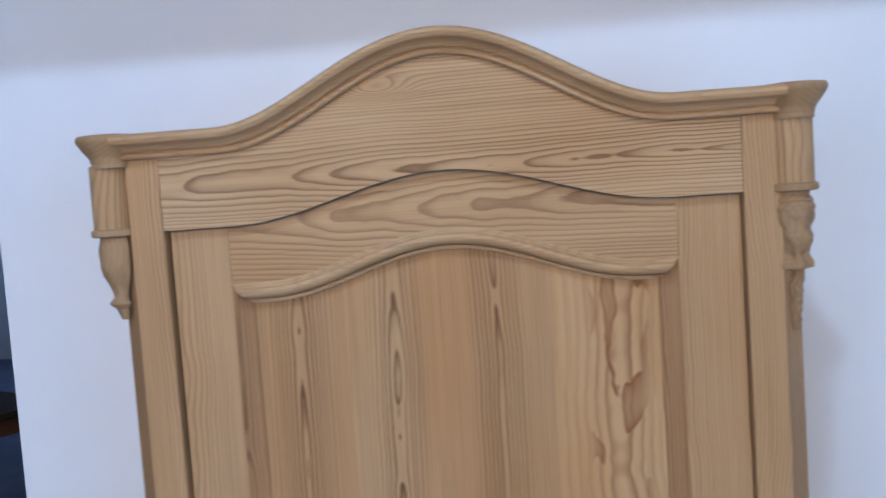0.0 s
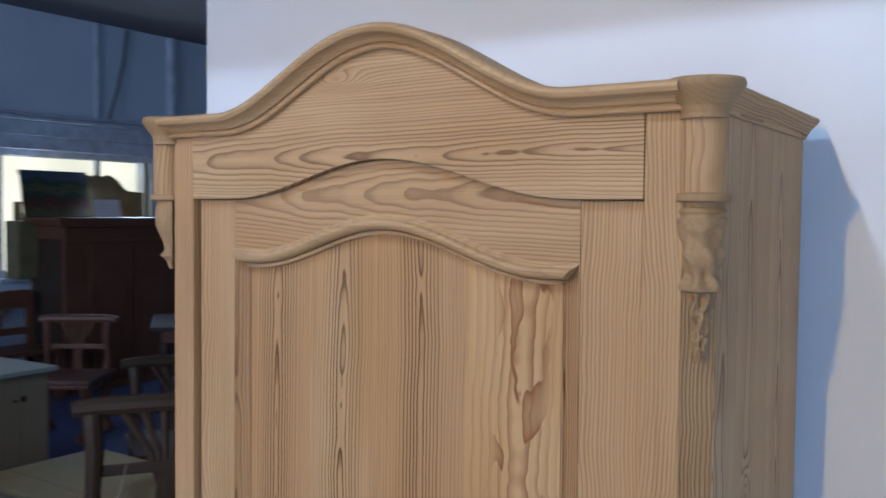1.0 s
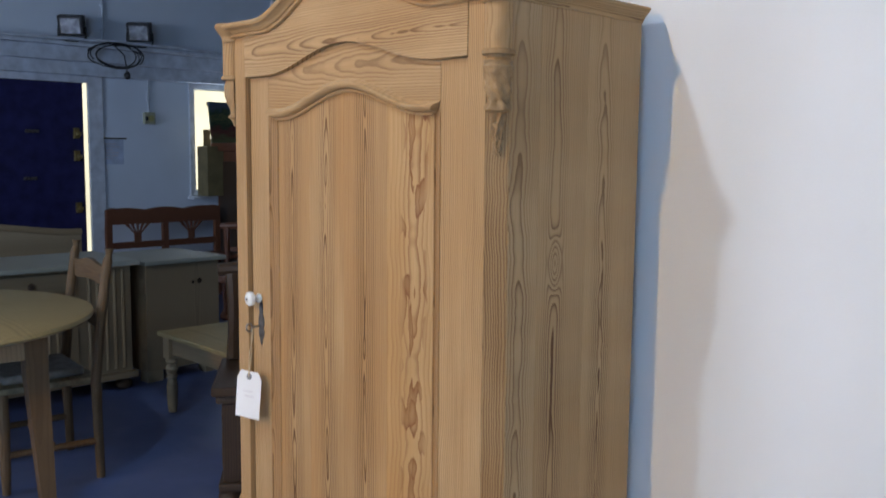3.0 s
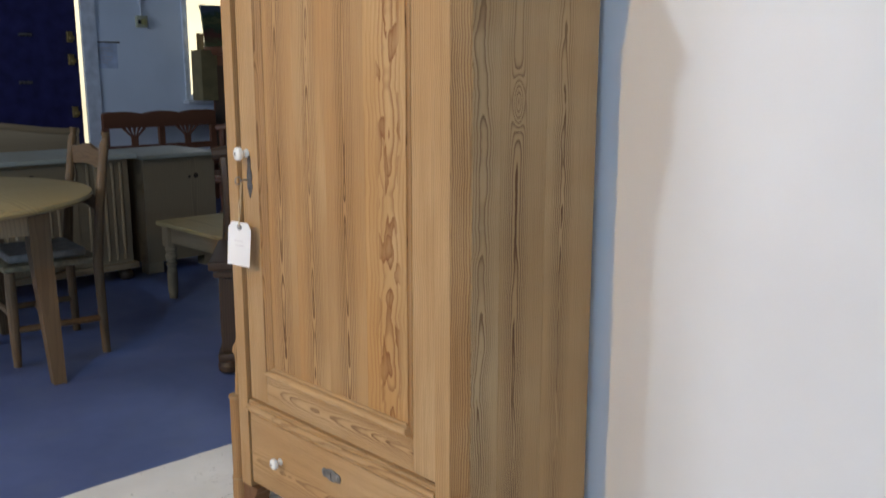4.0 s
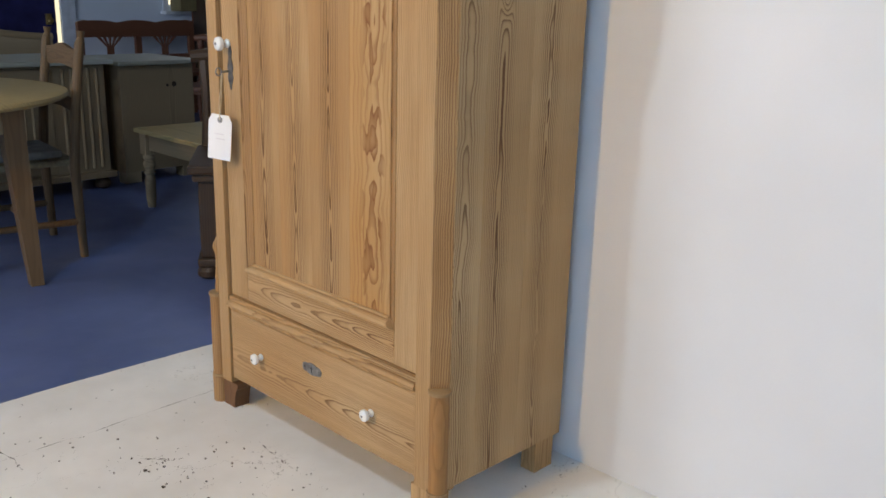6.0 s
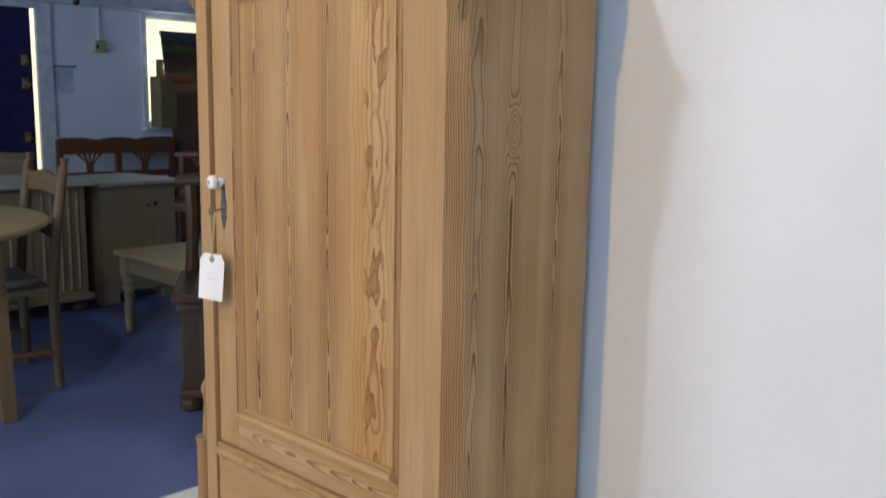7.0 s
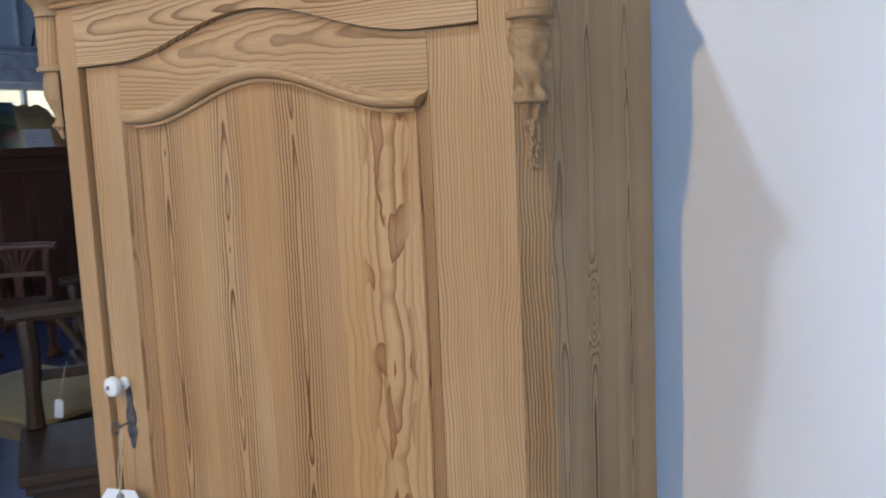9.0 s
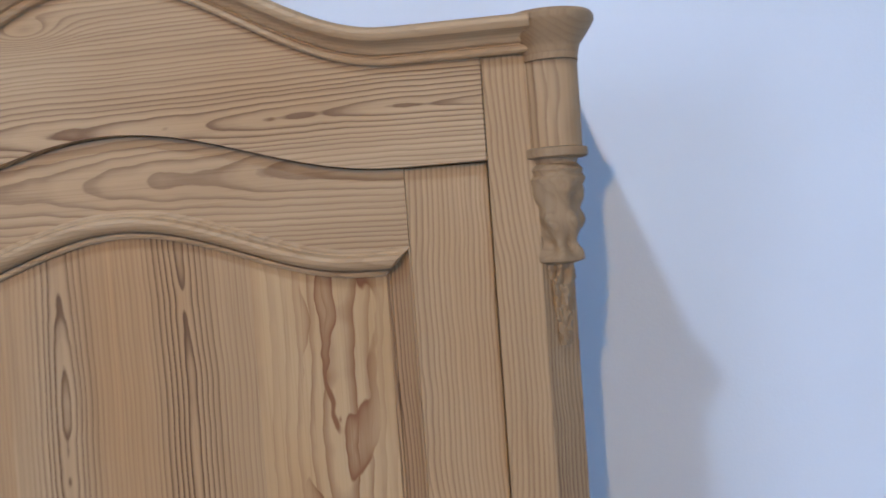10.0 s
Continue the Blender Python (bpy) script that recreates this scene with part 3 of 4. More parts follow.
def floodlight(y, yaw):
    """A square halogen floodlight on a yoke, standing on the trunking's ledge."""
    f = thing("floodlight", pose(FAR_X + 0.14, y, 2.436, 0, 0, yaw), "black square halogen floodlight with glass front, switched off", "floodlight", "floodlights on the ledge")
    part("foot", block(-0.05, 0.05, -0.03, 0.03, 0.0, 0.02, 0.003), black_metal, f)
    part("yoke", tube([(0.0, -0.12, 0.15), (0.0, -0.12, 0.05), (0.0, -0.06, 0.02), (0.0, 0.06, 0.02), (0.0, 0.12, 0.05), (0.0, 0.12, 0.15)], 0.009), black_metal, f)
    body = bmesh.new()
    block(-0.05, 0.05, -0.112, 0.112, 0.07, 0.25, 0.012, body)
    bmesh.ops.rotate(body, verts=body.verts, cent=(0, 0, 0.15), matrix=Matrix.Rotation(radians(14), 3, "Y"))
    b = part("housing", body, black_metal, f)
    pane = block(0.05, 0.056, -0.085, 0.085, 0.09, 0.225, 0.002)
    bmesh.ops.rotate(pane, verts=pane.verts, cent=(0, 0, 0.15), matrix=Matrix.Rotation(radians(14), 3, "Y"))
    part("glass", pane, reflector, b, "dull silvery lamp glass")
    part("junction_box", block(-0.09, -0.045, -0.04, 0.04, 0.10, 0.17, 0.006), black_metal, b)


floodlight(2.12, -38)
floodlight(2.77, -38)
snarl = thing("cable_tangle", pose(FAR_X + 0.19, 2.45, 2.40), "tangle of black cable with plug hanging from the ledge", "cable")
rnd = random.Random(5)
for i in range(5):
    w0, rr = rnd.random() * 6, 0.10 + 0.05 * rnd.random()
    part("loop", tube([(0.06 + 0.03 * math.sin(w * 2 + i), (rr + 0.10) * math.cos(w + w0) + 0.02 * i, rr * 0.8 * math.sin(w + w0) - 0.06) for w in spread(0, 5.4, 22)], 0.006, 6), cable_black, snarl)
part("flex", tube([(0.06, 0.02, 0.03), (0.08, 0.10, -0.05), (0.07, 0.13, -0.20)], 0.006, 6), cable_black, snarl)
part("plug", lathe([(0.012, 0.0), (0.028, 0.015), (0.030, 0.05), (0.014, 0.07)], (0.07, 0.13, -0.27), 12), cable_black, snarl, "black rubber plug", smooth=True)

sw = thing("wall_switch", pose(FAR_X, 2.90, 1.78), "cream surface-mounted switch box on the wall", "switch")
part("box", block(0.0, 0.05, -0.055, 0.055, -0.055, 0.06, 0.006), cream_plastic, sw)
part("dial", lathe([(0.030, 0.0), (0.028, 0.014), (0.012, 0.018)], (0.05, 0.008, 0), 16, "x"), plain("yellowed_dial", (0.45, 0.40, 0.16), 0.4), sw, "yellowed round dial", smooth=True)
part("lever", block(0.05, 0.07, -0.05, -0.03, -0.02, 0.02, 0.003), black_metal, sw)

notice = thing("paper_notice", pose(FAR_X, 2.52, 1.35), "faded paper notice hung from a thin strip", "notice")
part("sheet", block(0.001, 0.003, -0.11, 0.12, -0.02, 0.22, 0), plain("faded_paper", (0.52, 0.60, 0.74), 0.7), notice)
part("strip", block(0.001, 0.010, -0.16, 0.15, 0.222, 0.236, 0.002), iron, notice)
for i in range(6):
    part("line_of_writing", block(0.0032, 0.0036, -0.08, 0.05 + 0.04 * math.sin(i * 2.3), 0.17 - i * 0.028, 0.178 - i * 0.028, 0), ink, notice)

# ---- the pine wardrobe ----
ward = thing("wardrobe", pose(0, 0, 0), "stripped antique pine wardrobe with arched crest, single panelled door and drawer", "wardrobe")
BACK, SIDE = 0.470, 0.480
POST = {-1: -0.4770, 1: 0.4690}


def crest(x):
    return 1.760 + 0.111 * arch(x, 0.312)


def lower_edge(x):
    return 1.655 + 0.058 * arch(x, 0.305)


def upright(name, x0, x1, y0, y1, z0, z1, heart, depth, material, parent, label="", bevel=0.0025):
    """A board with upright grain whose heart lies at heart, depth behind its face."""
    return part(name, block(x0, x1, y0, y1, z0, z1, bevel), material, parent, label, (heart, y0 + depth, 0.7))


# carcass
for s in (-1, 1):
    for y0, y1, h in ((0.036, 0.125, 0.066), (0.1254, 0.280, 0.180), (0.2804, BACK, 0.345)):
        bm = block(min(s * SIDE, s * (SIDE - 0.022)), max(s * SIDE, s * (SIDE - 0.022)), y0, y1, 0.088, 1.762, 0.0012)
        part("side_board", bm, pine_knotted if h == 0.180 else pine_flank, ward, "", (s * (SIDE - 0.009), h, 0.6 + h))
part("back_panel", block(-0.457, 0.457, BACK - 0.016, BACK - 0.002, 0.09, 1.755, 0.001), pine_up, ward, "", (0, BACK + 0.03, 0.7))
part("base_board", block(-0.457, 0.457, 0.03, BACK - 0.018, 0.105, 0.125, 0.001), pine_across, ward, "", (0, 0.2, 0.08))
part("top_board", block(-0.457, 0.457, 0.03, BACK - 0.018, 1.738, 1.756, 0.001), pine_across, ward, "", (0, 0.2, 1.7))
for s in (-1, 1):
    x0, x1 = sorted((s * 0.4005, s * 0.4490))
    upright("front_stile", x0, x1, 0.0, 0.030, 0.082, 1.758, s * 0.33, 0.070, pine_rift, ward, "", 0.002)
    # chamfered corner behind the column
    pts = [(s * 0.449, 0.0015), (s * 0.4785, 0.034), (s * 0.4785, 0.060), (s * 0.449, 0.060)]
    bm = slab(pts, 0.082, 1.758, "xy")
    bmesh.ops.bisect_plane(bm, geom=bm.verts[:] + bm.edges[:] + bm.faces[:], plane_co=(0, 0, 1.0), plane_no=(0, 0, 1))
    part("corner_post", bm, pine_corner, ward, "rough chamfered corner with brown streaks", (s * 0.534, 0.088, 0.8))

# crest board with its curved lower edge
xs = spread(-0.400, 0.400, 64)
out = [(x, lower_edge(x)) for x in xs] + [(x, crest(x) + 0.010) for x in reversed(xs)]
part("crest_board", slab(out, -0.0015, 0.022, bevel=0.0015), pine_crest, ward, "curved crest board with flame-like grain", (0.05, 0.016, 1.716))
part("crest_backing", slab([(-0.449, 1.700), (0.449, 1.700)] + [(x, crest(x) + 0.006) for x in reversed(spread(-0.449, 0.449, 64))], 0.0225, 0.034), pine_across, ward, "", (0, 0.06, 1.72))

# cornice moulding over the crest, its returns and corner caps
COR = [(0.0, -0.010), (0.0, 0.0095), (0.002, 0.0115), (0.006, 0.0115), (0.0075, 0.0085), (0.009, 0.0080), (0.010, 0.0125), (0.0135, 0.0155), (0.017, 0.0210), (0.0195, 0.0300), (0.0198, 0.0335), (0.0225, 0.0365),
       (0.026, 0.0380), (0.0295, 0.0370), (0.0325, 0.0335), (0.034, 0.0280), (0.034, -0.034), (0.012, -0.034)]
BAND = [(0.0, -0.010), (0.0, 0.0075), (0.003, 0.0095), (0.006, 0.0100), (0.008, 0.0125), (0.013, 0.0145), (0.019, 0.0205), (0.024, 0.0250), (0.0275, 0.0280), (0.031, 0.0285), (0.034, 0.0255), (0.034, -0.034), (0.012, -0.034)]
cx = spread(-0.452, 0.452, 110)
part("cornice", sweep([(x, crest(x) - 0.002) for x in cx], COR, 0.0), pine_mould, ward, "moulded cornice following the arched crest", (0.0, 0.03, 1.775), smooth=True)
for s in (-1, 1):
    prof = [(s * (SIDE - 0.004 + f), 1.757 + o * 0.95) for o, f in BAND]
    part("side_cornice", slab(prof, 0.018, BACK - 0.002, "xz"), pine_side, ward, "", (s * 0.49, 0.2, 1.76), smooth=True)
    cap = [(0.0275, 1.748), (0.027, 1.754), (0.0285, 1.757), (0.0285, 1.760), (0.0305, 1.764), (0.0360, 1.771), (0.0415, 1.779), (0.0440, 1.783), (0.0455, 1.786), (0.0455, 1.790), (0.0435, 1.7935), (0.03, 1.795)]
    part("capital", lathe(cap, (s * 0.4700, 0.0075, 0), 36), pine_carved, ward, "turned pine capital on the corner column", (s * 0.45, 0.03, 1.5), smooth=True)


def shaft(s, z0, z1, r0, r1, name, material, label=""):
    part(name, lathe([(r0, z0), (r0 * 1.01, z0 + (z1 - z0) * 0.3), (r1, z1)], (POST[s], 0.0135, 0), 28), material, ward, label, (s * 0.450, 0.035, z0 - 0.3), smooth=True)


def ring(s, z, r):
    part("column_ring", lathe([(r - 0.004, z - 0.0055), (r - 0.0005, z - 0.004), (r, z), (r - 0.0005, z + 0.004), (r - 0.004, z + 0.0055)], (POST[s], 0.0135, 0), 28), pine_carved, ward, "", (s * 0.45, 0.03, z - 0.4), smooth=True)


def carving(s, z0, z1, bulge, seed, label):
    """A carved leaf bracket on the corner: ribbed, bellied and curling out at its foot."""
    bm = bmesh.new()
    n, m, rows = 64, 28, []
    for i in range(n + 1):
        t = i / n
        z = z1 + (z0 - z1) * t
        if bulge > 0:
            lip = math.exp(-((z - 1.551) / 0.0065) ** 2)
            out_ = 0.0225 + 0.0075 * math.exp(-((z - 1.628) / 0.020) ** 2) + 0.0035 * math.exp(-((z - 1.588) / 0.010) ** 2) + 0.0035 * lip
            out_ -= 0.004 * math.exp(-((z - 1.566) / 0.007) ** 2)
            if z < 1.546:
                out_ = 0.0115 - 0.006 * (1.546 - z) / 0.08 + 0.0035 * noise.noise((seed, z * 90, 0.0))
            if s < 0:
                out_ = 0.0125 + 0.0165 / (1 + math.exp((1.588 - z) / 0.008)) - 0.004 * max(0.0, (z - 1.635) / 0.017) + 0.0075 * math.exp(-((z - 1.556) / 0.0055) ** 2) - 0.007 * max(0.0, (1.551 - z) / 0.019)
        else:
            out_ = 0.0035 - 0.9 * bulge * math.exp(-((t - 0.16) / 0.10) ** 2) + 0.008 * t
        row = []
        for j in range(m + 1):
            w = (j / m - 0.5) * math.pi * 1.05
            rib = 0.0030 * math.cos(3 * 2 * w + 2.5 * math.sin(t * 9)) * math.sin(math.pi * min(1, t * 1.02)) * (0.4 + math.sin(t * 23) ** 2)
            lump = (0.0016 if z > 1.546 or bulge < 0 else 0.0034) * noise.noise((w * 3 + seed, t * (16 if z > 1.546 else 34), seed))
            r = max(0.004, out_ + (rib if bulge > 0 and s > 0 else 0.25 * rib) + (lump if s > 0 else 0.3 * lump))
            wide = (0.98 if z > 1.546 else 1.25) if bulge > 0 else 0.82 - 0.16 * t
            r += 0.0020 * math.cos((z - 1.652) * 560) * math.exp(-((z - 1.640) / 0.014) ** 2) if bulge > 0 and s > 0 else 0.0
            u, f = r * math.sin(w) * wide, r * math.cos(w)
            ox, oy = s * (abs(POST[s]) - 0.0005 + f * 0.707 + u * 0.707 - 0.003), 0.0135 - f * 0.707 + u * 0.707 + 0.003
            row.append(bm.verts.new((ox, oy, z)))
        rows.append(row)
    for lo, hi in zip(rows, rows[1:]):
        for j in range(m):
            bm.faces.new((lo[j], lo[j + 1], hi[j + 1], hi[j]))
    for row in (rows[0], rows[-1]):
        bm.faces.new(row)
    part("carved_bracket", bm, pine_carved if bulge > 0 else pine_panel, ward, label, (s * 0.45, 0.03, z0 - 0.2), smooth=True)


for s in (-1, 1):
    shaft(s, 1.660, 1.752, 0.0275, 0.0275, "column", pine_up)
    ring(s, 1.657, 0.0325)
    carving(s, 1.462 if s > 0 else 1.532, 1.652, 0.017, 3.0 + s, "carved acanthus leaf bracket on the corner")
    if s < 0:
        carving(s, 0.352, 0.520, -0.010, 7.0 + s, "small carved tongue above the lower column")
    ring(s, 0.346, 0.0275)
    shaft(s, 0.082, 0.341, 0.0238, 0.0238, "column", pine_mould_up)
    ring(s, 0.086, 0.0268)
    shaft(s, 0.0, 0.0805, 0.0262, 0.0262, "column_foot", pine_mould_up)
    # bracket feet
    ft = [(s * 0.449, 0.0), (s * 0.449, 0.0815), (s * 0.372, 0.0815), (s * 0.374, 0.068), (s * 0.384, 0.058), (s * 0.391, 0.034), (s * 0.393, 0.0)]
    if s > 0:
        ft = [(0.449, 0.0), (0.449, 0.0815), (0.388, 0.0815), (0.388, 0.0)]
    part("front_foot", slab(ft, 0.003, 0.055, bevel=0.0015), pine_burnt if s < 0 else pine_up, ward, "dark stained bracket foot" if s < 0 else "", (s * 0.40, 0.06, -0.3))
    part("back_foot", block(*sorted((s * (SIDE - 0.002), s * (SIDE - 0.05))), 0.372, 0.446, 0.0, 0.0875, 0.002), pine_up, ward, "", (s * 0.45, 0.41, -0.3))

# rails round the drawer
part("middle_rail", block(-0.400, 0.400, 0.004, 0.030, 0.3180, 0.3600, 0.002), pine_across, ward, "", (0.1, 0.035, 0.33))
LIP = [(0.0, -0.002), (0.0, 0.004), (0.004, 0.009), (0.010, 0.010), (0.014, 0.007), (0.018, 0.006), (0.021, 0.002), (0.021, -0.002)]
part("rail_moulding", sweep([(-0.400, 0.327), (0.400, 0.327)], LIP, 0.003), pine_across, ward, "", (0, 0.03, 0.31), smooth=True)

# door
leaf = part("door", block(-0.311, 0.311, 0.027, 0.0298, 0.44, 1.60, 0.001), pine_up, ward, "panelled pine door with arched top panel", (0.0, 0.06, 0.7))


def leaf_part(name, bm, material, label="", origin=(0, 0, 0), smooth=False):
    o = Vector(origin)
    ob = part(name, bm, material, leaf, label, o, smooth)
    ob.location = o - Vector(leaf.location)
    return ob


def inner_top(x):
    return 1.545 + 0.059 * arch(x, 0.262)


leaf_part("door_stile", block(-0.3965, -0.3122, 0.013, 0.030, 0.364, 1.6537, 0.002), pine_rift, "", (-0.42, 0.08, 0.2))
leaf_part("door_stile", block(0.3122, 0.3985, 0.013, 0.030, 0.364, 1.6537, 0.002), pine_rift, "", (0.22, 0.10, 0.9))
xs = spread(-0.3118, 0.3118, 48)
leaf_part("door_top_rail", slab([(x, inner_top(x) + 0.0275) for x in xs] + [(x, lower_edge(x) - 0.0013) for x in reversed(xs)], 0.0132, 0.030), pine_across, "", (0.03, 0.062, 1.662))
leaf_part("door_bottom_rail", block(-0.3118, 0.3118, 0.0132, 0.030, 0.364, 0.4505, 0.0015), pine_across, "", (0.10, 0.030, 0.412))
for x0, x1, heart, depth, mat in ((-0.290, -0.155, -0.226, 0.009, pine_panel), (-0.1548, -0.020, -0.088, 0.008, pine_panel), (-0.0198, 0.135, 0.058, 0.008, pine_panel), (0.1352, 0.290, 0.222, 0.014, pine_heart)):
    leaf_part("panel_board", slab([(x0, 0.455), (x1, 0.455)] + [(x, inner_top(x) + 0.012) for x in reversed(spread(x0, x1, 16))], 0.0225, 0.0268), mat, "", (heart, 0.0225 + depth, 0.75))
# a bold rounded moulding over and under the panel, a plain hollow down its sides
BOLD = [(-0.001, -0.012), (-0.001, -0.0030), (0.0015, -0.0010), (0.0040, -0.0010), (0.0048, -0.0060), (0.0062, -0.0060), (0.0066, 0.0060), (0.0085, 0.0112), (0.0120, 0.0150), (0.0160, 0.0165), (0.0195, 0.0155), (0.0218, 0.0120), (0.0224, 0.0075),
        (0.0242, 0.0066), (0.0262, 0.0032), (0.0285, 0.0020), (0.0285, -0.004)]
HOLLOW = [(-0.001, -0.012), (-0.001, -0.0080), (0.0010, -0.0062), (0.0035, -0.0062), (0.0045, -0.0088), (0.0062, -0.0088), (0.0100, -0.0078), (0.0160, -0.0054), (0.0220, -0.0022), (0.0250, -0.0002), (0.0262, 0.0018), (0.0280, 0.0018), (0.0285, 0.0008), (0.0285, -0.004)]
# run round the panel so that the profile's outside lies to the left
loop = [(-0.285, 0.478)] + [(x, inner_top(x)) for x in spread(-0.285, 0.285, 56)] + [(0.285, 0.478)]
last = len(loop) - 1
for run, prof, mat, heart in (([0], HOLLOW, pine_mould_up, (-0.33, 0.03, 0.9)), (range(1, last - 1), BOLD, pine_mould, (0.0, 0.04, 1.55)), ([last - 1], HOLLOW, pine_mould_up, (0.27, 0.03, 0.5)), ([last], BOLD, pine_mould, (0.1, 0.04, 0.45))):
    bm = sweep(loop, prof, 0.0132, True, None, list(run))
    bmesh.ops.delete(bm, geom=[v for v in bm.verts if not v.link_faces], context="VERTS")
    bmesh.ops.holes_fill(bm, edges=[e for e in bm.edges if e.is_boundary])
    leaf_part("panel_moulding", bm, mat, "raised moulding round the panel", heart, smooth=True)


def knob(parent, x, y, z, r, where):
    """A turned porcelain knob with a steel screw in its face."""
    prof = [(r * 0.62, 0.0), (r * 0.66, r * 0.18), (r * 0.42, r * 0.45), (r * 0.40, r * 0.75), (r * 0.72, r * 1.0), (r * 0.97, r * 1.25), (r, r * 1.5), (r * 0.9, r * 1.78), (r * 0.55, r * 1.98), (r * 0.2, r * 2.02)]
    o = Vector(where) if where else Vector()
    k = part("knob", lathe([(a, -b) for a, b in prof], (x, y, z), 24, "y"), porcelain, parent, "white porcelain knob", (x, y, z), smooth=True)
    k.location = Vector((x, y, z)) - o
    sc = part("screw", lathe([(r * 0.22, -r * 1.98), (r * 0.2, -r * 2.10), (r * 0.08, -r * 2.12)], (0, 0, 0), 12, "y"), steel, k, "steel screw head", smooth=True)
    return k


knob(leaf, -0.3660, 0.013, 1.085, 0.0190, leaf.location)
plate = [(-0.005, 0.118), (0.005, 0.118), (0.009, 0.100), (0.006, 0.086), (0.012, 0.070), (0.014, 0.056), (0.009, 0.044), (0.014, 0.034), (0.010, 0.022), (0.006, 0.014), (0.003, 0.0),
         (-0.003, 0.0), (-0.006, 0.014), (-0.010, 0.022), (-0.014, 0.034), (-0.009, 0.044), (-0.014, 0.056), (-0.012, 0.070), (-0.006, 0.086), (-0.009, 0.100)]
pl = leaf_part("key_plate", slab([(-0.357 + u, 0.962 + v) for u, v in plate], 0.0112, 0.0132, bevel=0.0006), iron, "dark iron keyhole plate", (-0.357, 0.0112, 0.962))
key = bmesh.new()
tube([(-0.357, 0.006, 1.012), (-0.357, -0.018, 1.012)], 0.0030, 10, key)
tube([(-0.357 + 0.0005, -0.025 + 0.009 * math.sin(w), 1.012 + 0.010 * math.cos(w)) for w in spread(0, 2 * math.pi, 18)], 0.0020, 8, key)
leaf_part("key", key, steel, "small steel key in the lock", (-0.357, 0.0, 1.012), smooth=True)

# drawer
dr = part("drawer", block(-0.396, 0.396, 0.0055, 0.028, 0.100, 0.3165, 0.0025), pine_across, ward, "wide pine drawer with flame grain", (0.05, 0.030, 0.178))
part("drawer_box", block(-0.390, 0.390, 0.0285, 0.40, 0.127, 0.30, 0.001), pine_across, dr, "", (0, 0, 0)).location = -Vector(dr.location)
knob(dr, -0.2440, 0.0055, 0.212, 0.0160, dr.location)
knob(dr, 0.2380, 0.0055, 0.212, 0.0160, dr.location)
esc = []
for i in range(40):
    w = 2 * math.pi * i / 40
    cw, sw_ = math.cos(w), math.sin(w)
    u = math.copysign(abs(cw) ** 0.75, cw)
    v = math.copysign(abs(sw_) ** 0.7, sw_) * (1 - 0.22 * math.exp(-(abs(cw) - 0.42) ** 2 / 0.02)) * (1 + 0.14 * math.exp(-cw * cw / 0.03))
    esc.append((-0.004 + 0.041 * u, 0.252 + 0.0155 * v))
es = part("escutcheon", slab(esc, 0.0030, 0.0055, bevel=0.0008), steel, dr, "worn nickel escutcheon with keyhole", (-0.004, 0.0055, 0.252))
es.location = Vector((-0.004, 0.0055, 0.252)) - Vector(dr.location)
kh = bmesh.new()
lathe([(0.0032, -0.0031), (0.0032, -0.0027)], (0, 0, 0.003), 12, "y", kh)
block(-0.0014, 0.0014, -0.0031, -0.0027, -0.010, 0.003, 0, kh)
part("keyhole", kh, black_metal, es)
for x in (-0.030, 0.030):
    part("pin", lathe([(0.0022, -0.0024), (0.0020, -0.0034), (0.0008, -0.0037)], (x, 0, 0), 10, "y"), iron, es)

# price tag hanging from the key
tag = thing("price_tag", pose(-0.3560, -0.027, 0.889, -3, 3, 22), "white card price tag on string hanging from wardrobe key", "tag")
bm = slab([(-0.036, -0.114), (0.038, -0.116), (0.039, -0.012), (0.027, 0.008), (-0.026, 0.009), (-0.037, -0.010)], -0.0005, 0.0005)
card = part("card", bm, card_paper, tag)
part("eyelet", lathe([(0.0075, -0.0018), (0.0085, 0.0), (0.0075, 0.0018)], (0, 0, -0.006), 16, "y"), steel, card, "steel eyelet", smooth=True)
for z, a, b in ((-0.045, -0.016, 0.014), (-0.058, -0.010, 0.018)):
    part("line_of_writing", block(a, b, -0.0010, -0.0006, z - 0.0014, z + 0.0014, 0), faint_ink, card)
part("string", tube([(0, -0.002, -0.006), (-0.003, -0.002, 0.05), (0.003, -0.001, 0.09), (0.001, 0.002, 0.120)], 0.0012, 6), twine, tag)
part("string", tube([(0, -0.001, -0.006), (0.003, -0.001, 0.06), (-0.002, 0.0, 0.095), (-0.001, 0.002, 0.120)], 0.0012, 6), twine, tag)


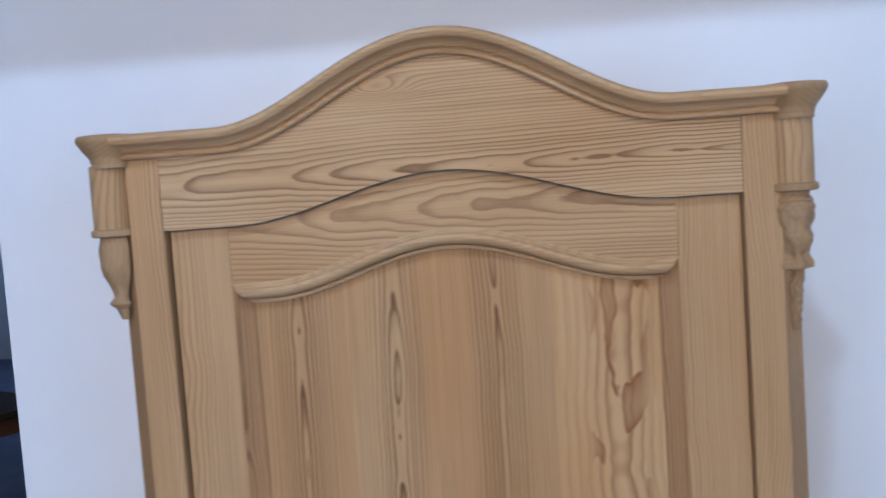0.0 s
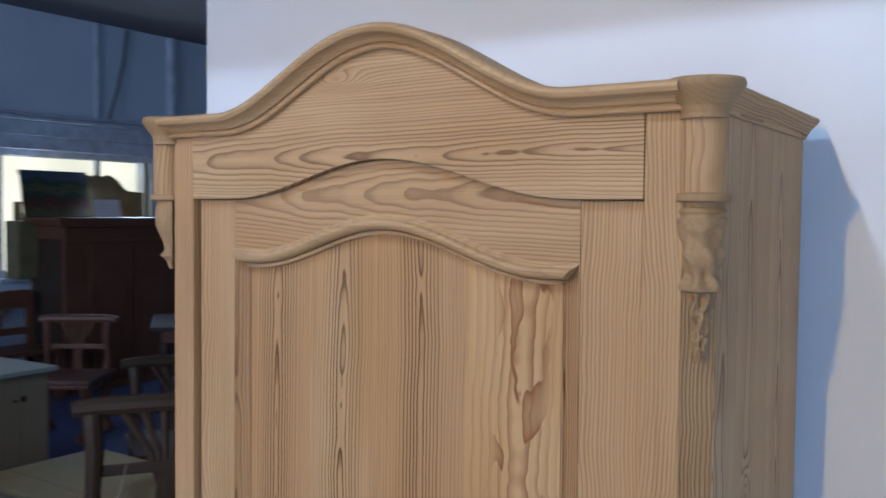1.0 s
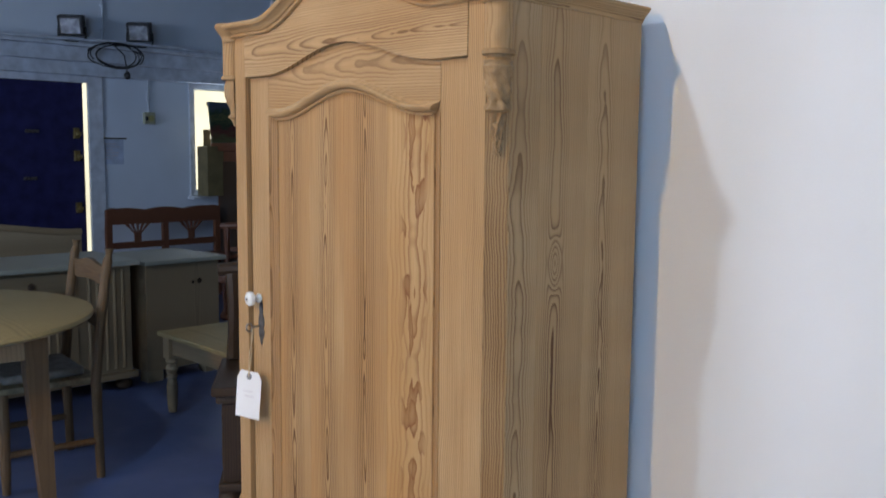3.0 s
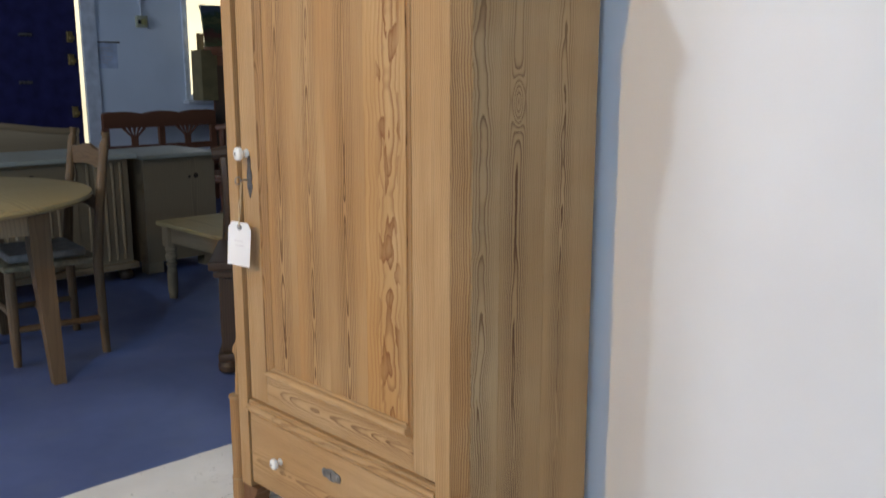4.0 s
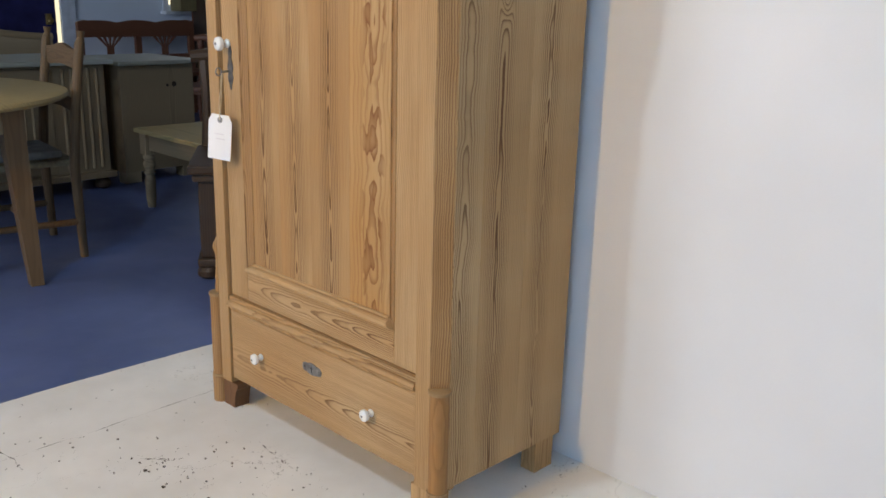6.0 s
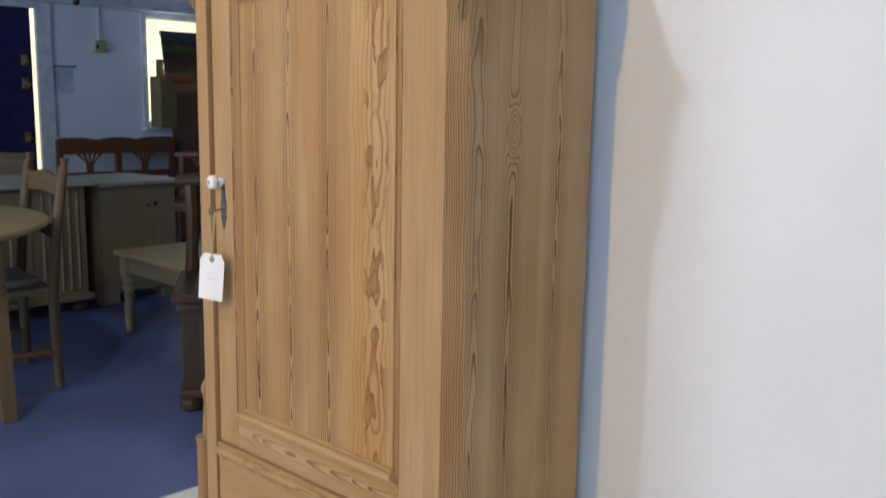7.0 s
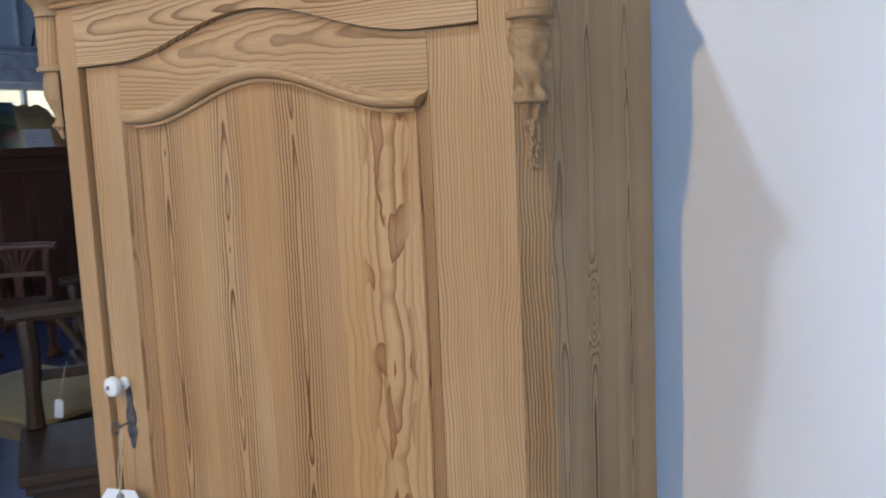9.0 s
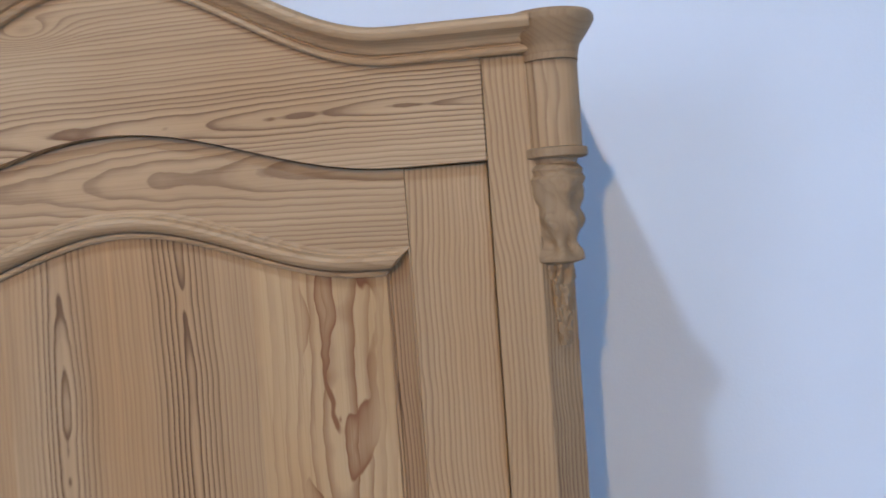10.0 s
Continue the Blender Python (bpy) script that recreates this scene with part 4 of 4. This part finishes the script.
# ---- showroom furniture ----
def round_table():
    t = thing("round_table", pose(-2.48, -0.38, 0, 0, 0, -6), "round scrubbed pine dining table with tapered square legs", "table")
    part("tabletop", lathe([(0.75, 0.755), (0.768, 0.762), (0.775, 0.772), (0.770, 0.784), (0.755, 0.788)], (0, 0, 0), 72), scrub, t, "", (0, 0.3, 0.70), smooth=True)
    for k in range(4):
        b = block(-0.40, 0.40, -0.470, -0.448, 0.645, 0.754, 0.002)
        bmesh.ops.rotate(b, verts=b.verts, cent=(0, 0, 0), matrix=Matrix.Rotation(k * math.pi / 2, 3, "Z"))
        part("apron", b, old_across if k % 2 == 0 else old_up, t)
    for x, y in ((-0.44, -0.44), (0.44, -0.44), (0.44, 0.44), (-0.44, 0.44)):
        bm = bmesh.new()
        lo, hi = 0.026, 0.042
        v = [bm.verts.new((x * (1.06 if z == 0 else 1) + sx * w, y * (1.06 if z == 0 else 1) + sy * w, z)) for z, w in ((0.0, lo), (0.60, hi), (0.754, hi)) for sx, sy in ((-1, -1), (1, -1), (1, 1), (-1, 1))]
        for r in (0, 4):
            for i in range(4):
                bm.faces.new((v[r + i], v[r + (i + 1) % 4], v[r + 4 + (i + 1) % 4], v[r + 4 + i]))
        bm.faces.new(v[3::-1])
        bm.faces.new(v[8:])
        part("leg", bm, worn_up, t, "", (x, y, 0.2))


def ladder_chair(m, label, wood, across, seat_mat, pad=None):
    """A country chair: shaped back posts with finials, curved splats, solid seat, box stretchers."""
    c = thing("dining_chair", m, label, "chair", "chairs round the table")
    for s in (-1, 1):
        part("back_post", tube([(s * 0.235, 0.19, 0.0), (s * 0.235, 0.185, 0.20), (s * 0.235, 0.18, 0.44), (s * 0.24, 0.205, 0.70), (s * 0.243, 0.245, 0.98), (s * 0.243, 0.252, 1.005), (s * 0.243, 0.254, 1.032)], [0.019, 0.021, 0.023, 0.022, 0.021, 0.013, 0.020], 12), wood, c, "", (s * 0.2, 0.2, 0.2), smooth=True)
        part("front_leg", tube([(s * 0.22, -0.20, 0.0), (s * 0.22, -0.20, 0.12), (s * 0.22, -0.20, 0.30), (s * 0.22, -0.20, 0.435)], [0.017, 0.022, 0.024, 0.022], 12), wood, c, "", (s * 0.2, -0.2, 0.2), smooth=True)
        part("stretcher", tube([(s * 0.22, -0.19, 0.17), (s * 0.235, 0.18, 0.17)], 0.016), wood, c)
    part("stretcher", tube([(-0.19, 0.0, 0.17), (0.19, 0.0, 0.17)], 0.016), wood, c)
    part("stretcher", tube([(-0.19, -0.20, 0.24), (0.19, -0.20, 0.24)], 0.016), wood, c)
    for z, h, y in ((0.905, 0.085, 0.243), (0.70, 0.055, 0.213)):
        pts = [(x, z - h / 2 + 0.012 * arch(x, 0.2)) for x in spread(-0.232, 0.232, 12)] + [(x, z + h / 2 + 0.022 * arch(x, 0.17)) for x in reversed(spread(-0.232, 0.232, 12))]
        part("back_rail", slab(pts, y - 0.009, y + 0.009, bevel=0.003), across, c, "", (0, y + 0.03, z))
    part("seat", block(-0.235, 0.235, -0.225, 0.195, 0.435, 0.462, 0.008), seat_mat, c, "", (0, 0, 0.40))
    if pad:
        part("seat_pad", block(-0.18, 0.18, -0.19, 0.15, 0.4625, 0.50, 0.014), pad, c, "thin grey seat pad")
    return c


round_table()
ladder_chair(pose(-2.50, 0.205, 0, 0, 0, -6), "old pine dining chair with curved back rails and grey pad", worn_up, worn_across, straw, pad_cloth)
ladder_chair(pose(-3.35, -0.55, 0, 0, 0, 95), "old pine dining chair pushed under the round table", worn_up, worn_across, straw)


def low_table():
    t = thing("low_table", pose(-2.60, 1.30, 0), "low pine table with scrubbed top and turned legs", "table")
    part("tabletop", block(-0.45, 0.42, -0.25, 0.37, 0.430, 0.455, 0.005), scrub, t, "", (0, -0.1, 0.37))
    for y in (-0.205, 0.32):
        part("apron", block(-0.35, 0.33, y - 0.011, y + 0.011, 0.335, 0.4295, 0.002), old_across, t, "", (0, y, 0.3))
    for x in (-0.37, 0.35):
        part("apron", block(x - 0.011, x + 0.011, -0.18, 0.29, 0.335, 0.4295, 0.002), old_up, t)
        for y in (-0.205, 0.32):
            part("leg", lathe([(0.022, 0.0), (0.028, 0.05), (0.031, 0.15), (0.024, 0.19), (0.034, 0.205), (0.026, 0.22), (0.036, 0.25), (0.026, 0.278), (0.034, 0.292), (0.030, 0.31)], (x, y, 0), 16), old_up, t, "", (x, y, 0.1), smooth=True)
            part("leg_block", block(x - 0.034, x + 0.034, y - 0.034, y + 0.034, 0.310, 0.4295, 0.003), old_up, t)


low_table()


def fluted_sideboard():
    """A long old pine sideboard: grey top, fluted front, bun feet."""
    t = thing("sideboard", pose(-3.61, 0.585, 0) @ Matrix.Scale(0.97, 4, (0, 0, 1)), "old pine sideboard with grey worn top and reeded front", "sideboard")
    part("top", block(-0.62, 0.05, -0.95, 0.62, 0.795, 0.825, 0.006), grey_top, t, "worn grey-green top", (0, 0, 0.7))
    part("carcass", block(-0.58, -0.015, -0.90, 0.585, 0.115, 0.7945, 0.003), old_up, t, "", (0, 0, 0))
    part("plinth", block(-0.60, 0.03, -0.93, 0.605, 0.075, 0.1145, 0.008), old_across, t)
    for y in (-0.62, -0.02):
        part("drawer_front", block(-0.0145, 0.008, y - 0.27, y + 0.27, 0.655, 0.775, 0.004), old_across, t, "", (-0.05, y, 0.7))
        part("knob", lathe([(0.012, 0.0), (0.010, 0.012), (0.020, 0.024), (0.014, 0.036)], (0.008, y, 0.715), 14, "x"), walnut, t, smooth=True)
        d = part("cupboard_door", block(-0.0145, 0.004, y - 0.27, y + 0.27, 0.135, 0.635, 0.003), old_up, t, "", (-0.05, y - 0.1, 0.3))
        for k in range(9):
            yy = y - 0.20 + k * 0.05
            reed = part("reed", lathe([(0.010, 0.175), (0.010, 0.60)], (0.004, yy, 0), 8), old_up, d, smooth=True)
            reed.location = -Vector(d.location)
    for k in range(5):
        part("reed", lathe([(0.012, 0.14), (0.012, 0.77)], (-0.012, 0.325 + k * 0.052, 0), 10), old_up, t, smooth=True)
    for y in (-0.85, 0.53):
        for x in (-0.53, -0.03):
            part("bun_foot", lathe([(0.030, 0.0), (0.048, 0.02), (0.050, 0.042), (0.036, 0.068), (0.030, 0.0745)], (x, y, 0), 18), walnut, t, smooth=True)


fluted_sideboard()


def plain_cabinet():
    t = thing("cabinet", pose(-3.66, 1.542, 0, 0, 0, 3), "plain old pine cabinet with worn overhanging top", "cabinet")
    part("top", block(-0.60, 0.045, -0.288, 0.30, 0.752, 0.778, 0.006), grey_top, t, "worn grey-green top", (0, 0, 0.6))
    part("side_panel", block(-0.58, 0.0, -0.265, 0.265, 0.07, 0.7515, 0.003), old_up, t, "", (-0.05, 0.1, 0.3))
    for y in (-0.21, 0.21):
        part("bracket_foot", slab([(y - 0.055, 0.0), (y + 0.055, 0.0), (y + 0.055, 0.0695), (y - 0.055, 0.0695)], -0.09, -0.002, "yz"), old_up, t)
        part("bracket_foot", slab([(y - 0.055, 0.0), (y + 0.055, 0.0), (y + 0.055, 0.0695), (y - 0.055, 0.0695)], -0.57, -0.48, "yz"), old_up, t)
    part("handle_scar", lathe([(0.018, 0.0), (0.016, 0.003)], (0.0, 0.12, 0.62), 16, "x"), walnut, t)
    part("handle_scar", lathe([(0.010, 0.0), (0.009, 0.003)], (0.0, 0.07, 0.615), 16, "x"), walnut, t)


plain_cabinet()


def arched_bed_end():
    t = thing("bed_end", pose(-4.95, 0.80, 0), "arched pine bed end standing behind the sideboard", "headboard")
    pts = [(-1.0, 0.0), (0.62, 0.0), (0.62, 0.86)] + [(y, 0.86 + 0.075 * arch(y + 0.19, 0.80)) for y in reversed(spread(-1.0, 0.61, 30))]
    part("panel", slab(pts, -0.03, 0.0, "yz", 0.004), old_across, t, "", (-0.05, 0, 0.5))
    part("top_rail", tube([(-0.012, y, 0.865 + 0.075 * arch(y + 0.19, 0.80)) for y in spread(-1.0, 0.62, 30)], 0.026, 10), old_across, t, smooth=True)


arched_bed_end()


def hall_bench():
    """A dark red hall bench whose back is pierced between carved splats."""
    t = thing("hall_bench", pose(-6.50, 2.86, 0), "red-brown wooden hall bench with pierced wavy back", "bench")
    part("seat", block(-0.02, 0.45, -0.56, 0.60, 0.42, 0.455, 0.006), mahogany_across, t)
    part("back_bottom_rail", block(-0.045, -0.005, -0.54, 0.58, 0.54, 0.60, 0.004), mahogany_across, t)
    top = [(y, 0.770) for y in spread(-0.57, 0.61, 2)]
    up = [(y, 0.895 + 0.028 * abs(math.sin((y + 0.57) / 1.18 * math.pi * 3)) ** 0.7 + 0.012 * (abs(y - 0.02) > 0.5)) for y in reversed(spread(-0.57, 0.61, 60))]
    part("crest_rail", slab(top + up, -0.05, 0.0, "yz", 0.004), mahogany_across, t)
    for y in (-0.545, 0.02, 0.585):
        part("back_post", block(-0.048, -0.004, y - 0.03, y + 0.03, 0.0, 0.769, 0.004), mahogany, t)
        part("front_leg", block(0.39, 0.43, y - 0.025, y + 0.025, 0.0, 0.4195, 0.004), mahogany, t)
    for y in (-0.26, 0.30):
        for k in (-2, -1, 0, 1, 2):
            part("splat", tube([(-0.025, y + 0.012 * k, 0.60), (-0.025, y + 0.014 * k, 0.68), (-0.025, y + 0.032 * k, 0.72), (-0.025, y + 0.055 * k, 0.773)], [0.012, 0.009, 0.010, 0.016], 8), mahogany, t, smooth=True)
    return t


hall_bench()


def tall_dresser():
    """A dark wardrobe base used as a display stand under the window."""
    t = thing("tall_dresser", pose(-6.22, 4.31, 0), "dark brown panelled cupboard with moulded cornice", "cupboard")
    part("carcass", block(-0.515, 0.0, -0.72, 0.48, 0.06, 1.465, 0.004), mahogany, t, "", (0, 0, 0.2))
    part("side_panel", block(-0.47, -0.05, -0.728, -0.7205, 0.30, 1.36, 0.003), walnut, t)
    part("plinth", block(-0.515, 0.02, -0.74, 0.50, 0.0, 0.0595, 0.006), mahogany_across, t)
    part("cornice", slab([(-0.77, 1.466), (0.53, 1.466), (0.55, 1.49), (0.565, 1.53), (0.565, 1.548), (-0.80, 1.548), (-0.80, 1.53), (-0.785, 1.49)], -0.525, 0.045, "yz", 0.006), mahogany_across, t)
    part("frieze_moulding", block(0.0005, 0.022, -0.72, 0.48, 1.335, 1.365, 0.006), mahogany_across, t)
    for y0, y1 in ((-0.48, -0.04), (0.0, 0.44)):
        d = part("cupboard_door", block(0.0005, 0.016, y0, y1, 0.12, 1.31, 0.004), mahogany, t)
        part("door_panel", block(0.0165, 0.022, y0 + 0.09, y1 - 0.09, 0.24, 1.20, 0.006), mahogany, d)
    return t


tall_dresser()


def canvas(m, w, h, paint, label):
    t = thing("painting", m, label, "painting", "landscape paintings")
    part("canvas", block(0.0, 0.022, 0.0, w, 0.0, h, 0.002), paint, t)
    part("stretcher", block(-0.016, -0.0005, 0.0, w, 0.0, 0.04, 0.001), old_up, t)
    part("stretcher", block(-0.016, -0.0005, 0.0, w, h - 0.04, h, 0.001), old_up, t)
    return t


canvas(pose(-6.645, 3.47, 1.549, 0, -9, 2), 0.67, 0.42, oil_a, "dark green and red landscape painting propped on the cupboard")
canvas(pose(-6.35, 5.02, 0.001, 0, -10, 0), 0.44, 1.32, oil_b, "green landscape painting leaning against the wall")

# things in the first window
bx = thing("cardboard_box", pose(-6.70, 3.56, 1.004), "plain khaki cardboard box standing on the window sill", "box")
part("box_body", block(-0.12, 0.085, -0.155, 0.26, 0.0, 0.51, 0.004), khaki_board, bx)
part("box_flap", block(-0.02, -0.014, -0.14, -0.06, 0.511, 0.68, 0.002), khaki_board, bx)
hb = thing("headboard", pose(-6.80, 4.08, 1.004), "khaki upholstered headboard with scalloped top standing in window", "headboard")
top = [(0.76, 0.0), (0.76, 0.79), (0.58, 0.80)] + [(0.58 - 0.16 * t, 0.80 + 0.12 * (1 - math.cos(math.pi * t)) / 2) for t in spread(0, 1, 10)] + [(0.42 - 0.38 * t, 0.92 + 0.022 * abs(math.sin(3 * math.pi * t))) for t in spread(0.03, 1, 24)] + [(0.0, 0.86), (0.0, 0.0)]
part("panel", slab(top, -0.03, 0.02, "yz", 0.006), khaki_board, hb)
part("top_bead", tube([(0.0, 0.42 - 0.38 * t, 0.922 + 0.022 * abs(math.sin(3 * math.pi * t))) for t in spread(0.03, 1, 24)], 0.008, 6), brass, hb, smooth=True)
cd = thing("display_card", pose(-6.52, 4.10, 1.549, 0, -14, 0), "white display card standing on the cupboard", "card")
part("sheet", block(0, 0.003, 0, 0.29, 0, 0.17, 0), card_paper, cd)
for i in range(3):
    part("line_of_writing", block(0.0031, 0.0035, 0.03, 0.19 - 0.03 * i, 0.11 - i * 0.03, 0.116 - i * 0.03, 0), ink, cd)
# boards in the second window
bd = thing("display_board", pose(-6.80, 5.90, 0.875), "tall dark board standing in the window", "board")
part("board", block(-0.03, 0.0, 0.0, 0.66, 0.0, 1.06, 0.003), dark_board, bd)
bd2 = thing("picture_back", pose(-6.82, 6.74, 1.47), "brown-backed picture hung in the window", "picture")
part("board", block(-0.03, 0.0, 0.0, 0.50, 0.0, 0.44, 0.003), khaki_board, bd2)


def carver_chair(m, label, wood, across, boxed=False):
    """A heavy settle chair: flat curved arm rail, Y-shaped splat, panelled seat box with carved feet."""
    c = thing("carver_chair", m, label, "chair")
    part("seat", block(-0.27, 0.27, -0.25, 0.25, 0.415, 0.45, 0.010), across, c)
    part("seat_moulding", block(-0.255, 0.255, -0.235, 0.235, 0.385, 0.4145, 0.010), across, c)
    if boxed:
        part("seat_box", block(-0.235, 0.235, -0.215, 0.215, 0.085, 0.3845, 0.006), wood, c, "", (0.1, 0.05, 0.1))
        part("base_moulding", block(-0.25, 0.25, -0.23, 0.23, 0.05, 0.0845, 0.010), across, c)
        for s in (-1, 1):
            part("box_panel", block(-0.17, 0.17, *sorted((s * 0.2155, s * 0.222)), 0.13, 0.345, 0.004), across, c)
            part("box_panel", block(*sorted((s * 0.2355, s * 0.242)), -0.15, 0.15, 0.13, 0.345, 0.004), wood, c)
            for y in (-0.19, 0.19):
                part("carved_foot", lathe([(0.030, 0.0), (0.044, 0.012), (0.045, 0.032), (0.034, 0.0495)], (s * 0.21, y, 0), 14), wood, c, smooth=True)
    for x in (() if boxed else (-0.215, 0.215)):
        for y in (-0.195, 0.195):
            part("leg", lathe([(0.046, 0.075), (0.030, 0.10), (0.040, 0.30), (0.044, 0.384)], (x, y, 0), 4), wood, c)
            part("carved_foot", lathe([(0.040, 0.0), (0.058, 0.018), (0.060, 0.045), (0.040, 0.0745)], (x, y, 0), 14), wood, c, smooth=True)
    for x in (-0.22, 0.22):
        part("back_post", tube([(x, 0.21, 0.45), (x, 0.235, 0.55), (x * 0.97, 0.215, 0.68), (x, 0.235, 0.80)], [0.030, 0.024, 0.028, 0.030], 8), wood, c, smooth=True)
    part("crest_rail", tube([(-0.28, 0.245, 0.815), (-0.21, 0.25, 0.82), (0, 0.25, 0.82), (0.21, 0.25, 0.82), (0.28, 0.245, 0.815)], [0.026, 0.031, 0.032, 0.031, 0.026], 10), across, c, smooth=True)
    for k in (-2, -1, 0, 1, 2):
        part("splat", tube([(0.012 * k, 0.235, 0.45), (0.010 * k, 0.235, 0.56), (0.026 * k, 0.24, 0.68), (0.062 * k, 0.245, 0.80)], [0.016, 0.010, 0.011, 0.018], 8), wood, c, smooth=True)
    part("cross_rail", block(-0.21, 0.21, 0.225, 0.245, 0.60, 0.635, 0.004), across, c)
    return c


carver_chair(pose(-1.625, 0.955, 0, 0, 0, 55) @ Matrix.Scale(1.13, 4), "dark brown low-backed chair with Y-shaped splat and panelled seat box", walnut, walnut_across, True)
carver_chair(pose(-2.85, 2.05, 0, 0, 0, 60), "dark low-backed chair behind the low table", walnut, walnut_across)
carver_chair(pose(-4.95, 2.75, 0, 0, 0, 35), "red-brown low-backed chair near the far wall", mahogany, mahogany_across)
tg = thing("price_tag", pose(-1.885, 0.935, 0.615, 0, 6, 25), "small white price tag hanging from the dark chair", "tag")
part("card", slab([(-0.016, -0.07), (0.016, -0.07), (0.016, -0.008), (0.010, 0.0), (-0.010, 0.0), (-0.016, -0.008)], -0.0005, 0.0005), card_paper, tg)
part("string", tube([(0, 0, -0.006), (0.004, 0.01, 0.04), (0.0, 0.04, 0.10), (0.0, 0.06, 0.13)], 0.0012, 6), twine, tg)


def long_table(m, w, d, z, label):
    t = thing("dark_table", m, label, "table", "dark tables behind the partition")
    part("tabletop", block(-w / 2, w / 2, -d / 2, d / 2, z - 0.03, z, 0.008), walnut_across, t, "polished dark table top")
    part("apron", block(-w / 2 + 0.08, w / 2 - 0.08, -d / 2 + 0.08, d / 2 - 0.08, z - 0.13, z - 0.0305, 0.003), mahogany_across, t)
    for x in (-w / 2 + 0.10, w / 2 - 0.10):
        for y in (-d / 2 + 0.10, d / 2 - 0.10):
            part("leg", lathe([(0.02, 0.0), (0.035, 0.10), (0.028, 0.3), (0.042, z - 0.20), (0.04, z - 0.131)], (x, y, 0), 14), walnut, t, smooth=True)


long_table(pose(-3.05, 3.05, 0, 0, 0, 152), 1.5, 0.80, 0.77, "dark polished dining table crowded behind the partition")
long_table(pose(-4.5, 4.10, 0, 0, 0, 50), 1.5, 0.9, 0.76, "dark polished table with red-brown apron")


def hoop_chair(m, label):
    c = thing("hoop_chair", m, label, "chair")
    part("seat", lathe([(0.20, 0.42), (0.22, 0.43), (0.22, 0.45), (0.19, 0.46)], (0, 0, 0), 28), walnut_across, c, smooth=True)
    part("hoop", tube([(-0.20 * math.cos(w) * (1 + 0.12 * math.sin(w)), 0.17 + 0.10 * math.sin(w), 0.455 + 0.50 * math.sin(w)) for w in spread(0, math.pi, 24)], 0.014), old_up, c, "bent hoop back", smooth=True)
    for x in (-0.12, -0.06, 0.06, 0.12):
        part("spindle", tube([(x, 0.175, 0.455), (x * 1.1, 0.26, 0.90)], 0.007, 6), walnut, c)
    part("splat", slab([(-0.03, 0.455), (0.03, 0.455), (0.022, 0.60), (0.04, 0.75), (0.02, 0.93), (-0.02, 0.93), (-0.04, 0.75), (-0.022, 0.60)], 0.21, 0.222), walnut, c)
    for x, y in ((-0.14, -0.13), (0.14, -0.13), (-0.14, 0.13), (0.14, 0.13)):
        part("leg", tube([(x * 1.35, y * 1.35, 0.0), (x * 1.15, y * 1.15, 0.2), (x, y, 0.43)], [0.014, 0.022, 0.016], 10), walnut, c, smooth=True)


hoop_chair(pose(-4.9, 5.0, 0, 0, 0, 35), "hoop-backed wooden chair against the far wall")
